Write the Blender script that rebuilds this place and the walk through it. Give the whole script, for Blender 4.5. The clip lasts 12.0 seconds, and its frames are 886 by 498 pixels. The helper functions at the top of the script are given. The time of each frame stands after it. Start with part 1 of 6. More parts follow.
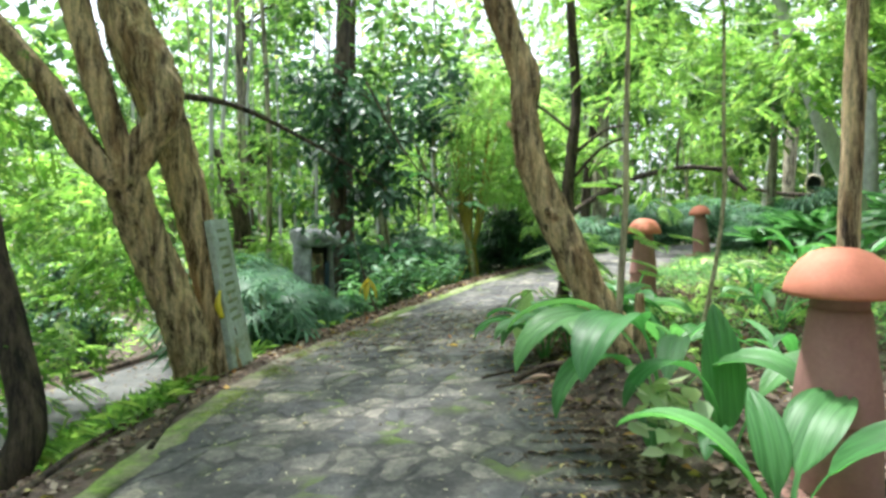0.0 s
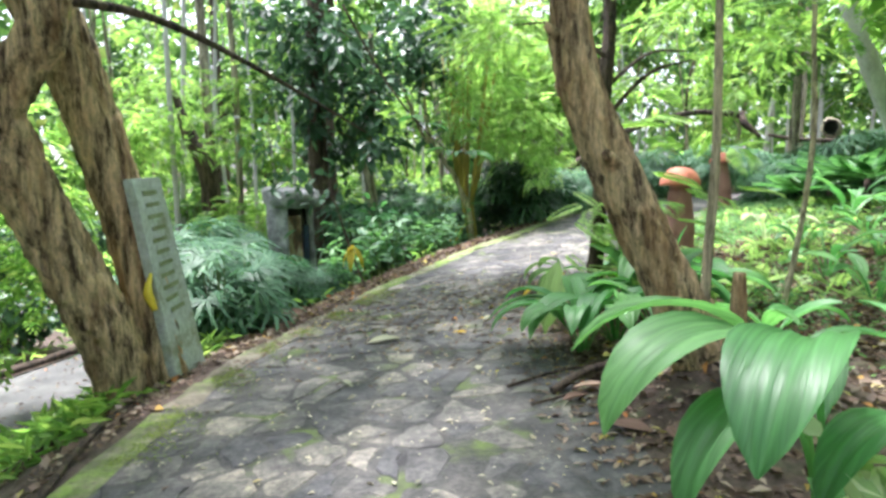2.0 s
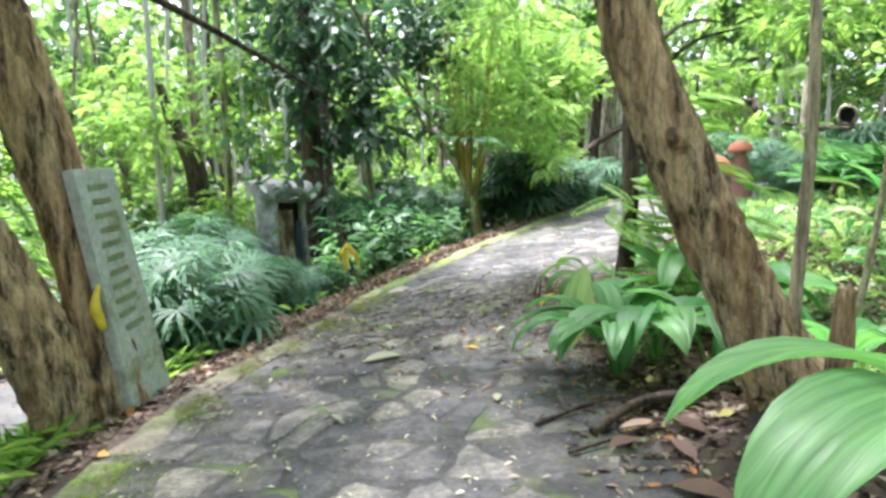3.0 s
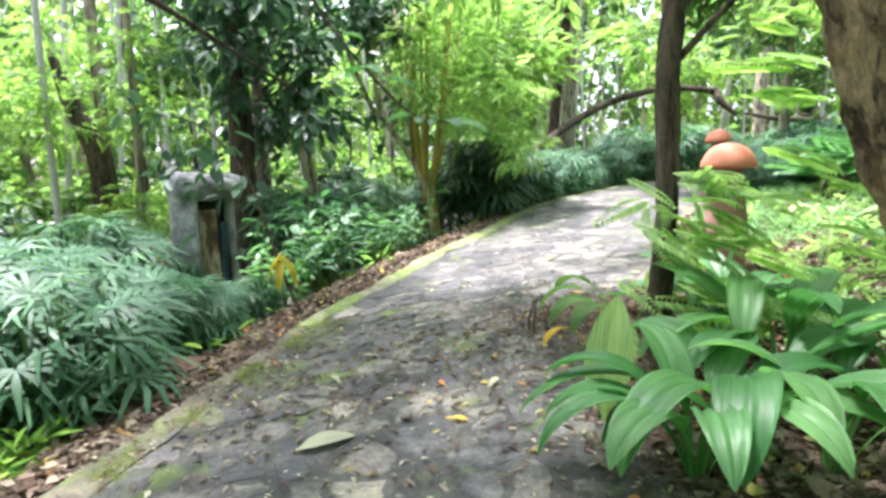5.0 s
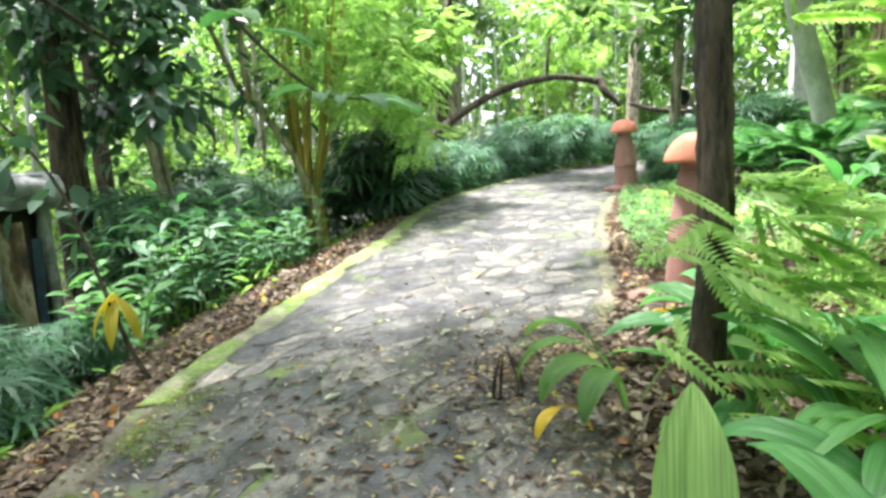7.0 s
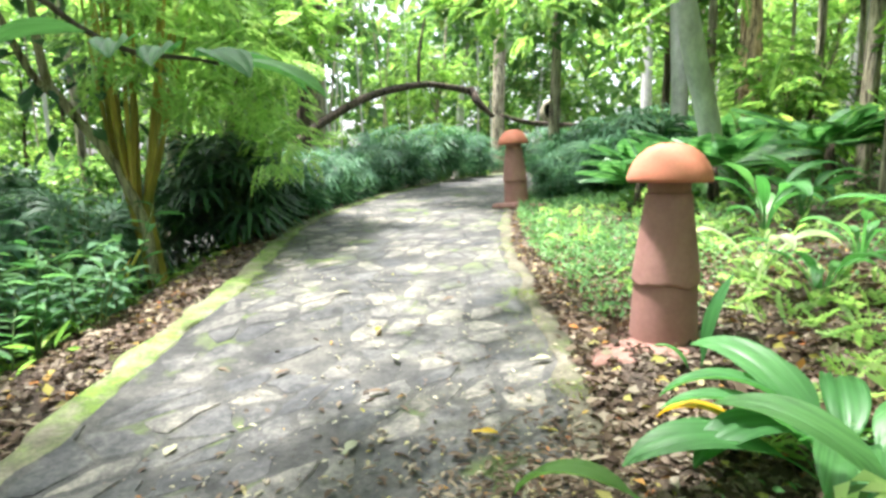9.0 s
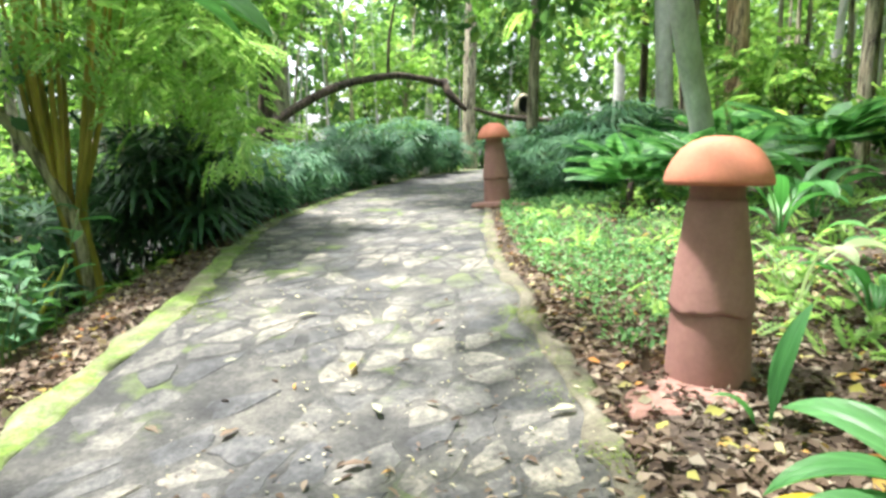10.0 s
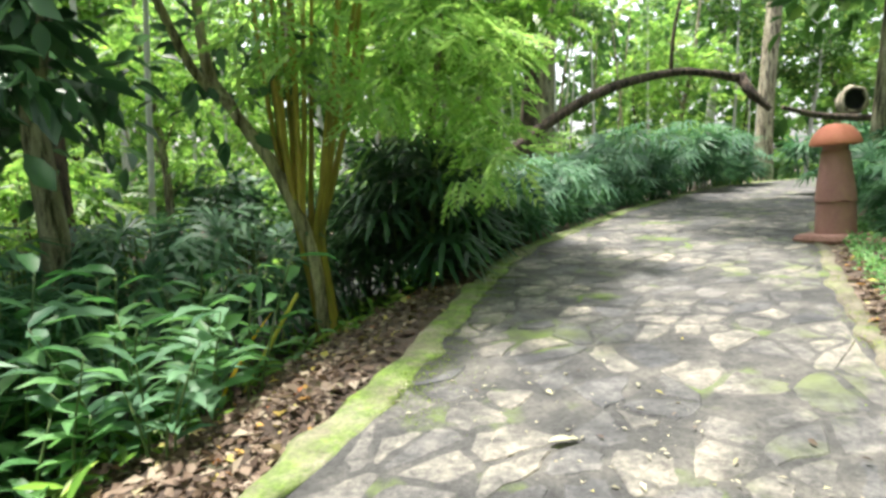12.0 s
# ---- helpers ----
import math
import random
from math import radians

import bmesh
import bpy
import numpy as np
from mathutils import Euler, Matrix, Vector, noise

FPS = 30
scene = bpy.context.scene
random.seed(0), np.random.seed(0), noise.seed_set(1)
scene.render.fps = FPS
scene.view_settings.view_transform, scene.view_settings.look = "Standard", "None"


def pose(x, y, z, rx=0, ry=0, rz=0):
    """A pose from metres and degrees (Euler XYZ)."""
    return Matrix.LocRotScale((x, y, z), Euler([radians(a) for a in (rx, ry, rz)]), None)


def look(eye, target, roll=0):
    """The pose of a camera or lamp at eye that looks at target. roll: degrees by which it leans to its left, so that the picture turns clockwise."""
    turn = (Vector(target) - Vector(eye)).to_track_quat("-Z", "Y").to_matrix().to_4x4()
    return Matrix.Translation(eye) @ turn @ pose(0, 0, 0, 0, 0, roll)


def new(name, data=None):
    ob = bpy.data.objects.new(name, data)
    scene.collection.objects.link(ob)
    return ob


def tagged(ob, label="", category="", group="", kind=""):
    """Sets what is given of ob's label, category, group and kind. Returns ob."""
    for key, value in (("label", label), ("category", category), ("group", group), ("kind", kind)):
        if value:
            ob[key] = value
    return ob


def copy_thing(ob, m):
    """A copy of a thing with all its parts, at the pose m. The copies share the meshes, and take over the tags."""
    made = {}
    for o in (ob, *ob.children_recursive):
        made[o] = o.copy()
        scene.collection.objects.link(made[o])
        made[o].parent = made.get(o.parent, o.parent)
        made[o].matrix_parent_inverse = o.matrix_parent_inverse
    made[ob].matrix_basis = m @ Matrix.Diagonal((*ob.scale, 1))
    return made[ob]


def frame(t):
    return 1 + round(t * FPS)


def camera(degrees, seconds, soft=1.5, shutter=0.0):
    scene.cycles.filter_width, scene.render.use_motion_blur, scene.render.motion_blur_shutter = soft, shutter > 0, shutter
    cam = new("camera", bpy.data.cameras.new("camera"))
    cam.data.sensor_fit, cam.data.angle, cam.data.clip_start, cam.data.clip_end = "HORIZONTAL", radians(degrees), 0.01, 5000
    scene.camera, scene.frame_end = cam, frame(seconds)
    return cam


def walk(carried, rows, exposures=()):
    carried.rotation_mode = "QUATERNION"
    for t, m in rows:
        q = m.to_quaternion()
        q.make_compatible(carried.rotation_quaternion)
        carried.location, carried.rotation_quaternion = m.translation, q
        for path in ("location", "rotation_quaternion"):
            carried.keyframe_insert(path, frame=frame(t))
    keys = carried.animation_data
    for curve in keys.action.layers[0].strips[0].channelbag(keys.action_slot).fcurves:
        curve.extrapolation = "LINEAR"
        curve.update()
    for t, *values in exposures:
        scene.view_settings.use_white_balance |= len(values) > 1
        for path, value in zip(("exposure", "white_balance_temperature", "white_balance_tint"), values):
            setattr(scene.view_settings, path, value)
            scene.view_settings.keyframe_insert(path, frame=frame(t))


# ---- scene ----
cam = camera(72.1, 12.0, soft=3.0)
METRES, EYE, TILT, LEAN, TURN = 9.5, 1.32, -2.0, 0.0, 0.0
ROWS = [
    (0.0, 0.0, 0.0, 0.0, -0.0, 0.0, 0.0),
    (0.5, -0.0011, 0.0365, 0.0012, -0.09, -0.82, 0.3),
    (1.0, -0.0016, 0.0804, 0.0035, 0.45, -1.87, 0.55),
    (1.5, -0.0074, 0.1182, 0.0021, -0.19, -2.68, 0.85),
    (2.0, -0.0136, 0.16, 0.0057, -1.13, -4.2, 1.15),
    (2.5, -0.0153, 0.2004, 0.0039, -0.81, -4.21, 1.38),
    (3.0, -0.0188, 0.2433, 0.0075, -1.24, -4.94, 1.44),
    (5.0, -0.0293, 0.402, 0.0141, -6.33, -5.86, 1.56),
    (5.5, -0.0342, 0.439, 0.0184, -8.61, -6.78, 1.72),
    (6.0, -0.0329, 0.4812, 0.0171, -10.32, -6.94, 2.09),
    (6.5, -0.0326, 0.5193, 0.022, -13.38, -7.32, 2.13),
    (7.0, -0.0358, 0.565, 0.0238, -18.14, -7.05, 2.21),
    (7.5, -0.0327, 0.6045, 0.0256, -21.73, -6.75, 2.25),
    (9.5, 0.0133, 0.7673, 0.0328, -33.52, -6.76, 1.76),
    (10.0, 0.0304, 0.8064, 0.0349, -34.47, -7.07, 1.77),
    (10.5, 0.046, 0.8455, 0.0408, -34.42, -7.23, 1.78),
    (11.0, 0.0671, 0.8839, 0.0422, -29.44, -5.8, 1.78),
    (11.5, 0.0849, 0.9229, 0.0497, -21.39, -5.6, 1.81),
    (12.0, 0.0935, 0.9711, 0.0507, -10.44, -5.74, 1.33),
]
walk(cam, [(t, pose(0, 0, EYE, TILT, LEAN, TURN) @ pose(METRES * x, METRES * y, METRES * z, 90 + pitch, roll, yaw)) for t, x, y, z, yaw, pitch, roll in ROWS],
     exposures=[(0.0, 1.8, 6050, 8), (1.5, 2.02, 5950, 17), (3.0, 2.24, 5900, 22), (6.0, 2.36, 6050, 19), (7.5, 2.32, 6150, 13), (10.5, 1.97, 6300, 11), (12.0, 1.82, 6450, 12)])

# ---------------------------------------------------------------- sky and sun: hazy bright day
world = bpy.data.worlds.new("sky")
scene.world = world
world.use_nodes = True
sky_nodes = world.node_tree
sky = sky_nodes.nodes.new("ShaderNodeTexSky")
sky.sky_type = "NISHITA"
sky.sun_disc = False
sky.sun_elevation = radians(72)
sky.sun_rotation = radians(-34)
sky.air_density, sky.dust_density, sky.ozone_density = 1.0, 4.0, 1.0
sky_bg = sky_nodes.nodes["Background"]
sky_bg.inputs["Strength"].default_value = 0.145
haze = sky_nodes.nodes.new("ShaderNodeHueSaturation")
haze.inputs["Saturation"].default_value = 0.35
sky_nodes.links.new(sky.outputs["Color"], haze.inputs["Color"])
sky_nodes.links.new(haze.outputs["Color"], sky_bg.inputs["Color"])
sun_data = bpy.data.lights.new("sun", "SUN")
sun_data.energy, sun_data.angle, sun_data.color = 3.6, radians(3.5), (1.0, 0.95, 0.86)
sun = new("sun", sun_data)
sun.matrix_world = look((-8, 12, 45), (0, 0, 0))

# ---------------------------------------------------------------- materials


def nodes_of(name):
    m = bpy.data.materials.new(name)
    m.use_nodes = True
    t = m.node_tree
    return m, t, t.nodes["Principled BSDF"], t.nodes["Material Output"]


def ramp(t, fac, stops):
    r = t.nodes.new("ShaderNodeValToRGB")
    el = r.color_ramp.elements
    while len(el) < len(stops):
        el.new(0.5)
    for e, (p, c) in zip(el, stops):
        e.position, e.color = p, (*c, 1)
    t.links.new(fac, r.inputs["Fac"])
    return r.outputs["Color"]


def noise_tex(t, scale, detail=4, stretch=None, rough=0.6, coord="Object"):
    tc = t.nodes.new("ShaderNodeTexCoord")
    n = t.nodes.new("ShaderNodeTexNoise")
    n.inputs["Scale"].default_value, n.inputs["Detail"].default_value, n.inputs["Roughness"].default_value = scale, detail, rough
    src = tc.outputs[coord]
    if coord == "World":
        src = None
    if stretch:
        mp = t.nodes.new("ShaderNodeMapping")
        mp.inputs["Scale"].default_value = stretch
        t.links.new(src, mp.inputs["Vector"])
        src = mp.outputs["Vector"]
    t.links.new(src, n.inputs["Vector"])
    return n.outputs["Fac"]


def world_noise(t, scale, detail=4, rough=0.6):
    g = t.nodes.new("ShaderNodeNewGeometry")
    n = t.nodes.new("ShaderNodeTexNoise")
    n.inputs["Scale"].default_value, n.inputs["Detail"].default_value, n.inputs["Roughness"].default_value = scale, detail, rough
    t.links.new(g.outputs["Position"], n.inputs["Vector"])
    return n.outputs["Fac"]


def mixed(t, fac, a, b, mode="MIX"):
    m = t.nodes.new("ShaderNodeMix")
    m.data_type, m.blend_type = "RGBA", mode
    for k, v in ((0, fac), (6, a), (7, b)):
        if isinstance(v, (int, float)):
            m.inputs[k].default_value = v
        elif isinstance(v, tuple):
            m.inputs[k].default_value = (*v, 1)
        else:
            t.links.new(v, m.inputs[k])
    return m.outputs[2]


def bump(t, bsdf, height, strength, distance):
    b = t.nodes.new("ShaderNodeBump")
    b.inputs["Strength"].default_value, b.inputs["Distance"].default_value = strength, distance
    t.links.new(height, b.inputs["Height"])
    t.links.new(b.outputs["Normal"], bsdf.inputs["Normal"])


def surface(name, stops, scale, rough=0.85, stretch=None, fine=6.0, strength=0.4, distance=0.01, detail=6, grain=0.8):
    """Two-scale procedural surface: a coloured stain pattern and a finer grain in the relief."""
    m, t, p, out = nodes_of(name)
    big = noise_tex(t, scale, detail, stretch)
    small = noise_tex(t, scale * fine, 5, stretch, 0.7)
    col = ramp(t, big, stops)
    shade = ramp(t, small, [(0.3, (0.62, 0.62, 0.62)), (0.7, (1.15, 1.15, 1.15))])
    t.links.new(mixed(t, grain, col, shade, "MULTIPLY"), p.inputs["Base Color"])
    p.inputs["Roughness"].default_value = rough
    bump(t, p, small, strength, distance)
    return m


def leaf_material(name, stops, through_tint, share=0.45, rough=0.42, spec=0.4, per="island", veins=False):
    """Leaf: glossy skin over a body that lets light through; each leaf has a tone of its own."""
    m, t, p, out = nodes_of(name)
    if per == "island":
        g = t.nodes.new("ShaderNodeNewGeometry")
        rnd = g.outputs["Random Per Island"]
    else:
        g = t.nodes.new("ShaderNodeObjectInfo")
        rnd = g.outputs["Random"]
    col = ramp(t, rnd, stops)
    big = ramp(t, world_noise(t, 1.3, 3), [(0.3, (0.7, 0.74, 0.7)), (0.7, (1.2, 1.15, 1.0))])
    col = mixed(t, 1.0, col, big, "MULTIPLY")
    if veins:
        v = noise_tex(t, 1.0, 3, (2.0, 95.0, 2.0), 0.6)
        col = mixed(t, 0.75, col, ramp(t, v, [(0.35, (0.6, 0.64, 0.58)), (0.65, (1.25, 1.2, 1.2))]), "MULTIPLY")
        bump(t, p, v, 0.35, 0.01)
    t.links.new(col, p.inputs["Base Color"])
    p.inputs["Roughness"].default_value = rough
    p.inputs["Specular IOR Level"].default_value = spec
    tr = t.nodes.new("ShaderNodeBsdfTranslucent")
    t.links.new(mixed(t, 1.0, col, through_tint, "MULTIPLY"), tr.inputs["Color"])
    mix = t.nodes.new("ShaderNodeMixShader")
    mix.inputs["Fac"].default_value = share
    t.links.new(p.outputs["BSDF"], mix.inputs[1])
    t.links.new(tr.outputs["BSDF"], mix.inputs[2])
    t.links.new(mix.outputs["Shader"], out.inputs["Surface"])
    return m


GLOW = (2.1, 2.1, 1.6)
M_LEAF_BRIGHT = leaf_material("leaf_bright", [(0.0, (0.07, 0.16, 0.04)), (0.5, (0.135, 0.26, 0.062)), (0.85, (0.205, 0.345, 0.09)), (1.0, (0.28, 0.38, 0.115))], GLOW, 0.56)
M_LEAF_MID = leaf_material("leaf_mid", [(0.0, (0.04, 0.095, 0.035)), (0.5, (0.08, 0.17, 0.055)), (0.9, (0.14, 0.25, 0.075)), (1.0, (0.23, 0.3, 0.10))], GLOW, 0.42, 0.5, 0.22)
M_LEAF_DARK = leaf_material("leaf_dark", [(0.0, (0.024, 0.064, 0.038)), (0.6, (0.046, 0.108, 0.064)), (1.0, (0.085, 0.175, 0.10))], GLOW, 0.2, 0.42, 0.35)
M_LEAF_BLUE = leaf_material("leaf_blue", [(0.0, (0.03, 0.09, 0.05)), (0.5, (0.055, 0.14, 0.082)), (1.0, (0.125, 0.245, 0.15))], GLOW, 0.28, 0.5, 0.25)
M_LEAF_CANE = leaf_material("leaf_cane", [(0.0, (0.03, 0.105, 0.035)), (0.5, (0.06, 0.18, 0.062)), (1.0, (0.13, 0.29, 0.11))], GLOW, 0.35, 0.45, 0.4)
M_LEAF_BROAD = leaf_material("leaf_broad", [(0.0, (0.05, 0.17, 0.055)), (0.6, (0.09, 0.245, 0.09)), (1.0, (0.15, 0.33, 0.13))], (2.0, 2.3, 1.5), 0.34, 0.42, 0.45, per="object", veins=True)
M_LEAF_FRESH = leaf_material("leaf_fresh", [(0.0, (0.16, 0.30, 0.09)), (0.5, (0.24, 0.40, 0.13)), (1.0, (0.36, 0.50, 0.2))], GLOW, 0.5, 0.5, 0.4)
M_LEAF_PADDLE = leaf_material("leaf_paddle", [(0.0, (0.16, 0.30, 0.10)), (1.0, (0.24, 0.38, 0.14))], GLOW, 0.4, 0.5, 0.4, per="object", veins=True)
M_LEAF_PALE = leaf_material("leaf_pale", [(0.0, (0.28, 0.42, 0.22)), (1.0, (0.6, 0.66, 0.5))], (1.5, 1.5, 1.1), 0.4, 0.5)
M_LEAF_OLIVE = leaf_material("leaf_olive_yellow", [(0.0, (0.30, 0.27, 0.03)), (1.0, (0.46, 0.40, 0.05))], (1.5, 1.4, 0.6), 0.4, 0.5, per="object")
M_LEAF_YELLOW = leaf_material("leaf_yellow", [(0.0, (0.55, 0.38, 0.02)), (1.0, (0.62, 0.46, 0.04))], (1.6, 1.4, 0.6), 0.4, 0.5, per="object")
M_GROUND_COVER = leaf_material("leaf_groundcover", [(0.0, (0.07, 0.175, 0.065)), (0.6, (0.125, 0.27, 0.115)), (1.0, (0.2, 0.36, 0.17))], GLOW, 0.28, 0.55, 0.25)
M_FLECK = leaf_material("pale_dry_scrap", [(0.0, (0.2, 0.19, 0.15)), (0.6, (0.36, 0.34, 0.27)), (0.9, (0.5, 0.47, 0.4)), (1.0, (0.45, 0.42, 0.12))], (1.2, 1.1, 0.9), 0.15, 0.7, 0.2)
M_LITTER = leaf_material("dead_leaf", [(0.0, (0.05, 0.034, 0.027)), (0.4, (0.115, 0.08, 0.064)), (0.7, (0.2, 0.15, 0.125)), (0.92, (0.33, 0.28, 0.24)), (0.97, (0.40, 0.37, 0.10)), (1.0, (0.42, 0.15, 0.06))], (1.2, 1.1, 0.9), 0.2, 0.7, 0.2)



def bark_material(name, dark, mid, light):
    """Fissured bark: long dark cracks between plates, with flaked lighter patches that also paint in sunlit relief."""
    m, t, p, out = nodes_of(name)
    crack = noise_tex(t, 14, 9, (1, 1, 0.13), 0.76)
    flake_lit = noise_tex(t, 6.0, 8, (1, 1, 0.15), 0.74)
    grain = noise_tex(t, 60, 4, (1, 1, 0.4), 0.7)
    col = ramp(t, flake_lit, [(0.22, dark), (0.42, mid), (0.54, light), (0.6, light), (0.75, mid)])
    lines = ramp(t, crack, [(0.40, (0.12, 0.10, 0.09)), (0.475, (0.7, 0.68, 0.65)), (0.56, (1.25, 1.22, 1.15))])
    col = mixed(t, 1.0, col, lines, "MULTIPLY")
    col = mixed(t, 0.6, col, ramp(t, grain, [(0.3, (0.6, 0.6, 0.6)), (0.7, (1.3, 1.3, 1.3))]), "MULTIPLY")
    t.links.new(col, p.inputs["Base Color"])
    p.inputs["Roughness"].default_value = 0.92
    bump(t, p, crack, 1.0, 0.09)
    return m


M_BARK_TAN = bark_material("bark_tan", (0.13, 0.072, 0.036), (0.38, 0.245, 0.13), (0.74, 0.57, 0.36))
M_BARK_PALE = bark_material("bark_pale", (0.20, 0.17, 0.11), (0.38, 0.33, 0.22), (0.55, 0.50, 0.36))
M_BARK_DARK = bark_material("bark_dark", (0.02, 0.014, 0.01), (0.055, 0.038, 0.027), (0.12, 0.088, 0.065))
M_BARK_GREY = bark_material("bark_grey", (0.10, 0.085, 0.06), (0.24, 0.21, 0.15), (0.40, 0.37, 0.28))
M_BARK_WHITE = surface("bark_white", [(0.3, (0.32, 0.31, 0.29)), (0.7, (0.62, 0.62, 0.6))], 2.0, 0.8, (1, 1, 0.5), 5, 0.3, 0.01)
M_CANE_YELLOW = surface("bright_yellow_cane", [(0.3, (0.32, 0.32, 0.03)), (0.7, (0.55, 0.52, 0.06))], 5.0, 0.5, (1, 1, 0.4), 5, 0.2, 0.003)
M_BAMBOO = surface("cane_yellow", [(0.3, (0.12, 0.12, 0.02)), (0.5, (0.34, 0.26, 0.045)), (0.75, (0.52, 0.38, 0.08))], 3.0, 0.55, (1, 1, 0.4), 5, 0.2, 0.004)
M_STEM = surface("green_stem", [(0.3, (0.05, 0.10, 0.03)), (0.7, (0.14, 0.2, 0.06))], 6.0, 0.6, None, 4, 0.2, 0.003)
M_CAP = surface("terracotta_cap", [(0.25, (0.42, 0.135, 0.082)), (0.5, (0.50, 0.17, 0.105)), (0.8, (0.57, 0.22, 0.15))], 5.0, 0.8, None, 9, 0.12, 0.004, grain=0.3)
M_PIPE = surface("red_oxide_concrete", [(0.25, (0.22, 0.105, 0.09)), (0.5, (0.28, 0.14, 0.122)), (0.8, (0.34, 0.18, 0.158))], 3.5, 0.8, None, 10, 0.15, 0.004, grain=0.35)
M_FOOT = surface("pink_concrete", [(0.3, (0.22, 0.11, 0.09)), (0.7, (0.33, 0.18, 0.15))], 6.0, 0.9, None, 7, 0.4, 0.01)
M_ROCK = surface("grey_render", [(0.3, (0.09, 0.09, 0.092)), (0.5, (0.26, 0.26, 0.27)), (0.7, (0.50, 0.49, 0.51))], 4.5, 0.9, None, 5, 0.9, 0.03)
M_HOLLOW = surface("hollow_shade", [(0.3, (0.015, 0.013, 0.012)), (0.7, (0.05, 0.04, 0.035))], 5.0, 0.95)
M_OLDWOOD = surface("old_painted_board", [(0.36, (0.025, 0.017, 0.012)), (0.48, (0.15, 0.085, 0.05)), (0.56, (0.42, 0.36, 0.26)), (0.62, (0.3, 0.2, 0.11)), (0.72, (0.05, 0.03, 0.02))], 4.5, 0.8, (1, 1, 0.35))
# board's blue is darkened to paint the weak light in the stump's hollow
M_BLUE = surface("shaded_blue_board", [(0.3, (0.012, 0.02, 0.04)), (0.7, (0.03, 0.06, 0.11))], 5.0, 0.7)
M_BLACK = surface("hollow_black", [(0.3, (0.008, 0.008, 0.008)), (0.7, (0.03, 0.03, 0.03))], 8.0, 0.7)
M_POSTPAINT = surface("weathered_pale_paint", [(0.28, (0.17, 0.19, 0.08)), (0.45, (0.36, 0.40, 0.36)), (0.7, (0.47, 0.53, 0.53))], 3.0, 0.7, None, 8, 0.2, 0.004)
M_POSTMARK = surface("faded_olive_mark", [(0.3, (0.12, 0.15, 0.06)), (0.7, (0.24, 0.28, 0.16))], 8.0, 0.8)
M_YELLOW = surface("yellow_plastic", [(0.3, (0.55, 0.42, 0.02)), (0.7, (0.7, 0.56, 0.04))], 6.0, 0.5)


def soil_material():
    m, t, p, out = nodes_of("soil_and_litter")
    a = ramp(t, world_noise(t, 1.6, 6), [(0.3, (0.045, 0.03, 0.022)), (0.5, (0.08, 0.06, 0.048)), (0.62, (0.15, 0.115, 0.095)), (0.75, (0.25, 0.195, 0.165))])
    b = ramp(t, world_noise(t, 22, 6, 0.75), [(0.3, (0.4, 0.38, 0.36)), (0.5, (0.9, 0.87, 0.84)), (0.72, (1.5, 1.4, 1.25))])
    col = mixed(t, 0.9, a, b, "MULTIPLY")
    moss = ramp(t, world_noise(t, 0.9, 6, 0.7), [(0.55, (0, 0, 0)), (0.72, (0.7, 0.7, 0.7))])
    col = mixed(t, moss, col, mixed(t, 0.7, (0.07, 0.15, 0.03), b, "MULTIPLY"))
    t.links.new(col, p.inputs["Base Color"])
    p.inputs["Roughness"].default_value = 0.95
    bump(t, p, world_noise(t, 24, 6, 0.75), 0.8, 0.04)
    return m


def stone_material(name, per):
    m, t, p, out = nodes_of(name)
    if per == "object":
        rnd = t.nodes.new("ShaderNodeObjectInfo").outputs["Random"]
    else:
        rnd = t.nodes.new("ShaderNodeNewGeometry").outputs["Random Per Island"]
    tone = ramp(t, rnd, [(0.0, (0.05, 0.052, 0.058)), (0.35, (0.072, 0.072, 0.074)), (0.6, (0.096, 0.093, 0.088)), (0.85, (0.122, 0.117, 0.106)), (1.0, (0.145, 0.138, 0.122))])
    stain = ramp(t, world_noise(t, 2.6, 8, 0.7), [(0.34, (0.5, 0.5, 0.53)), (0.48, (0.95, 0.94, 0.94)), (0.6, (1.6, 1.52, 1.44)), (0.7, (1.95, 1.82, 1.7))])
    grain = ramp(t, world_noise(t, 38, 7, 0.8), [(0.3, (0.4, 0.4, 0.4)), (0.5, (0.95, 0.95, 0.95)), (0.72, (1.5, 1.48, 1.42))])
    # random stone mottle, its contrast raised to paint in sun dapples
    dappled_mottle = ramp(t, world_noise(t, 8.5, 6, 0.75), [(0.36, (0.45, 0.45, 0.47)), (0.5, (1.0, 1.0, 1.0)), (0.62, (1.5, 1.46, 1.38))])
    col = mixed(t, 1.0, mixed(t, 1.0, mixed(t, 1.0, tone, stain, "MULTIPLY"), dappled_mottle, "MULTIPLY"), grain, "MULTIPLY")
    moss = ramp(t, world_noise(t, 1.1, 5), [(0.60, (0, 0, 0)), (0.72, (0.6, 0.6, 0.6))])
    col = mixed(t, moss, col, (0.13, 0.16, 0.05))
    t.links.new(col, p.inputs["Base Color"])
    p.inputs["Roughness"].default_value = 0.75
    bump(t, p, world_noise(t, 30, 6, 0.7), 0.5, 0.012)
    return m


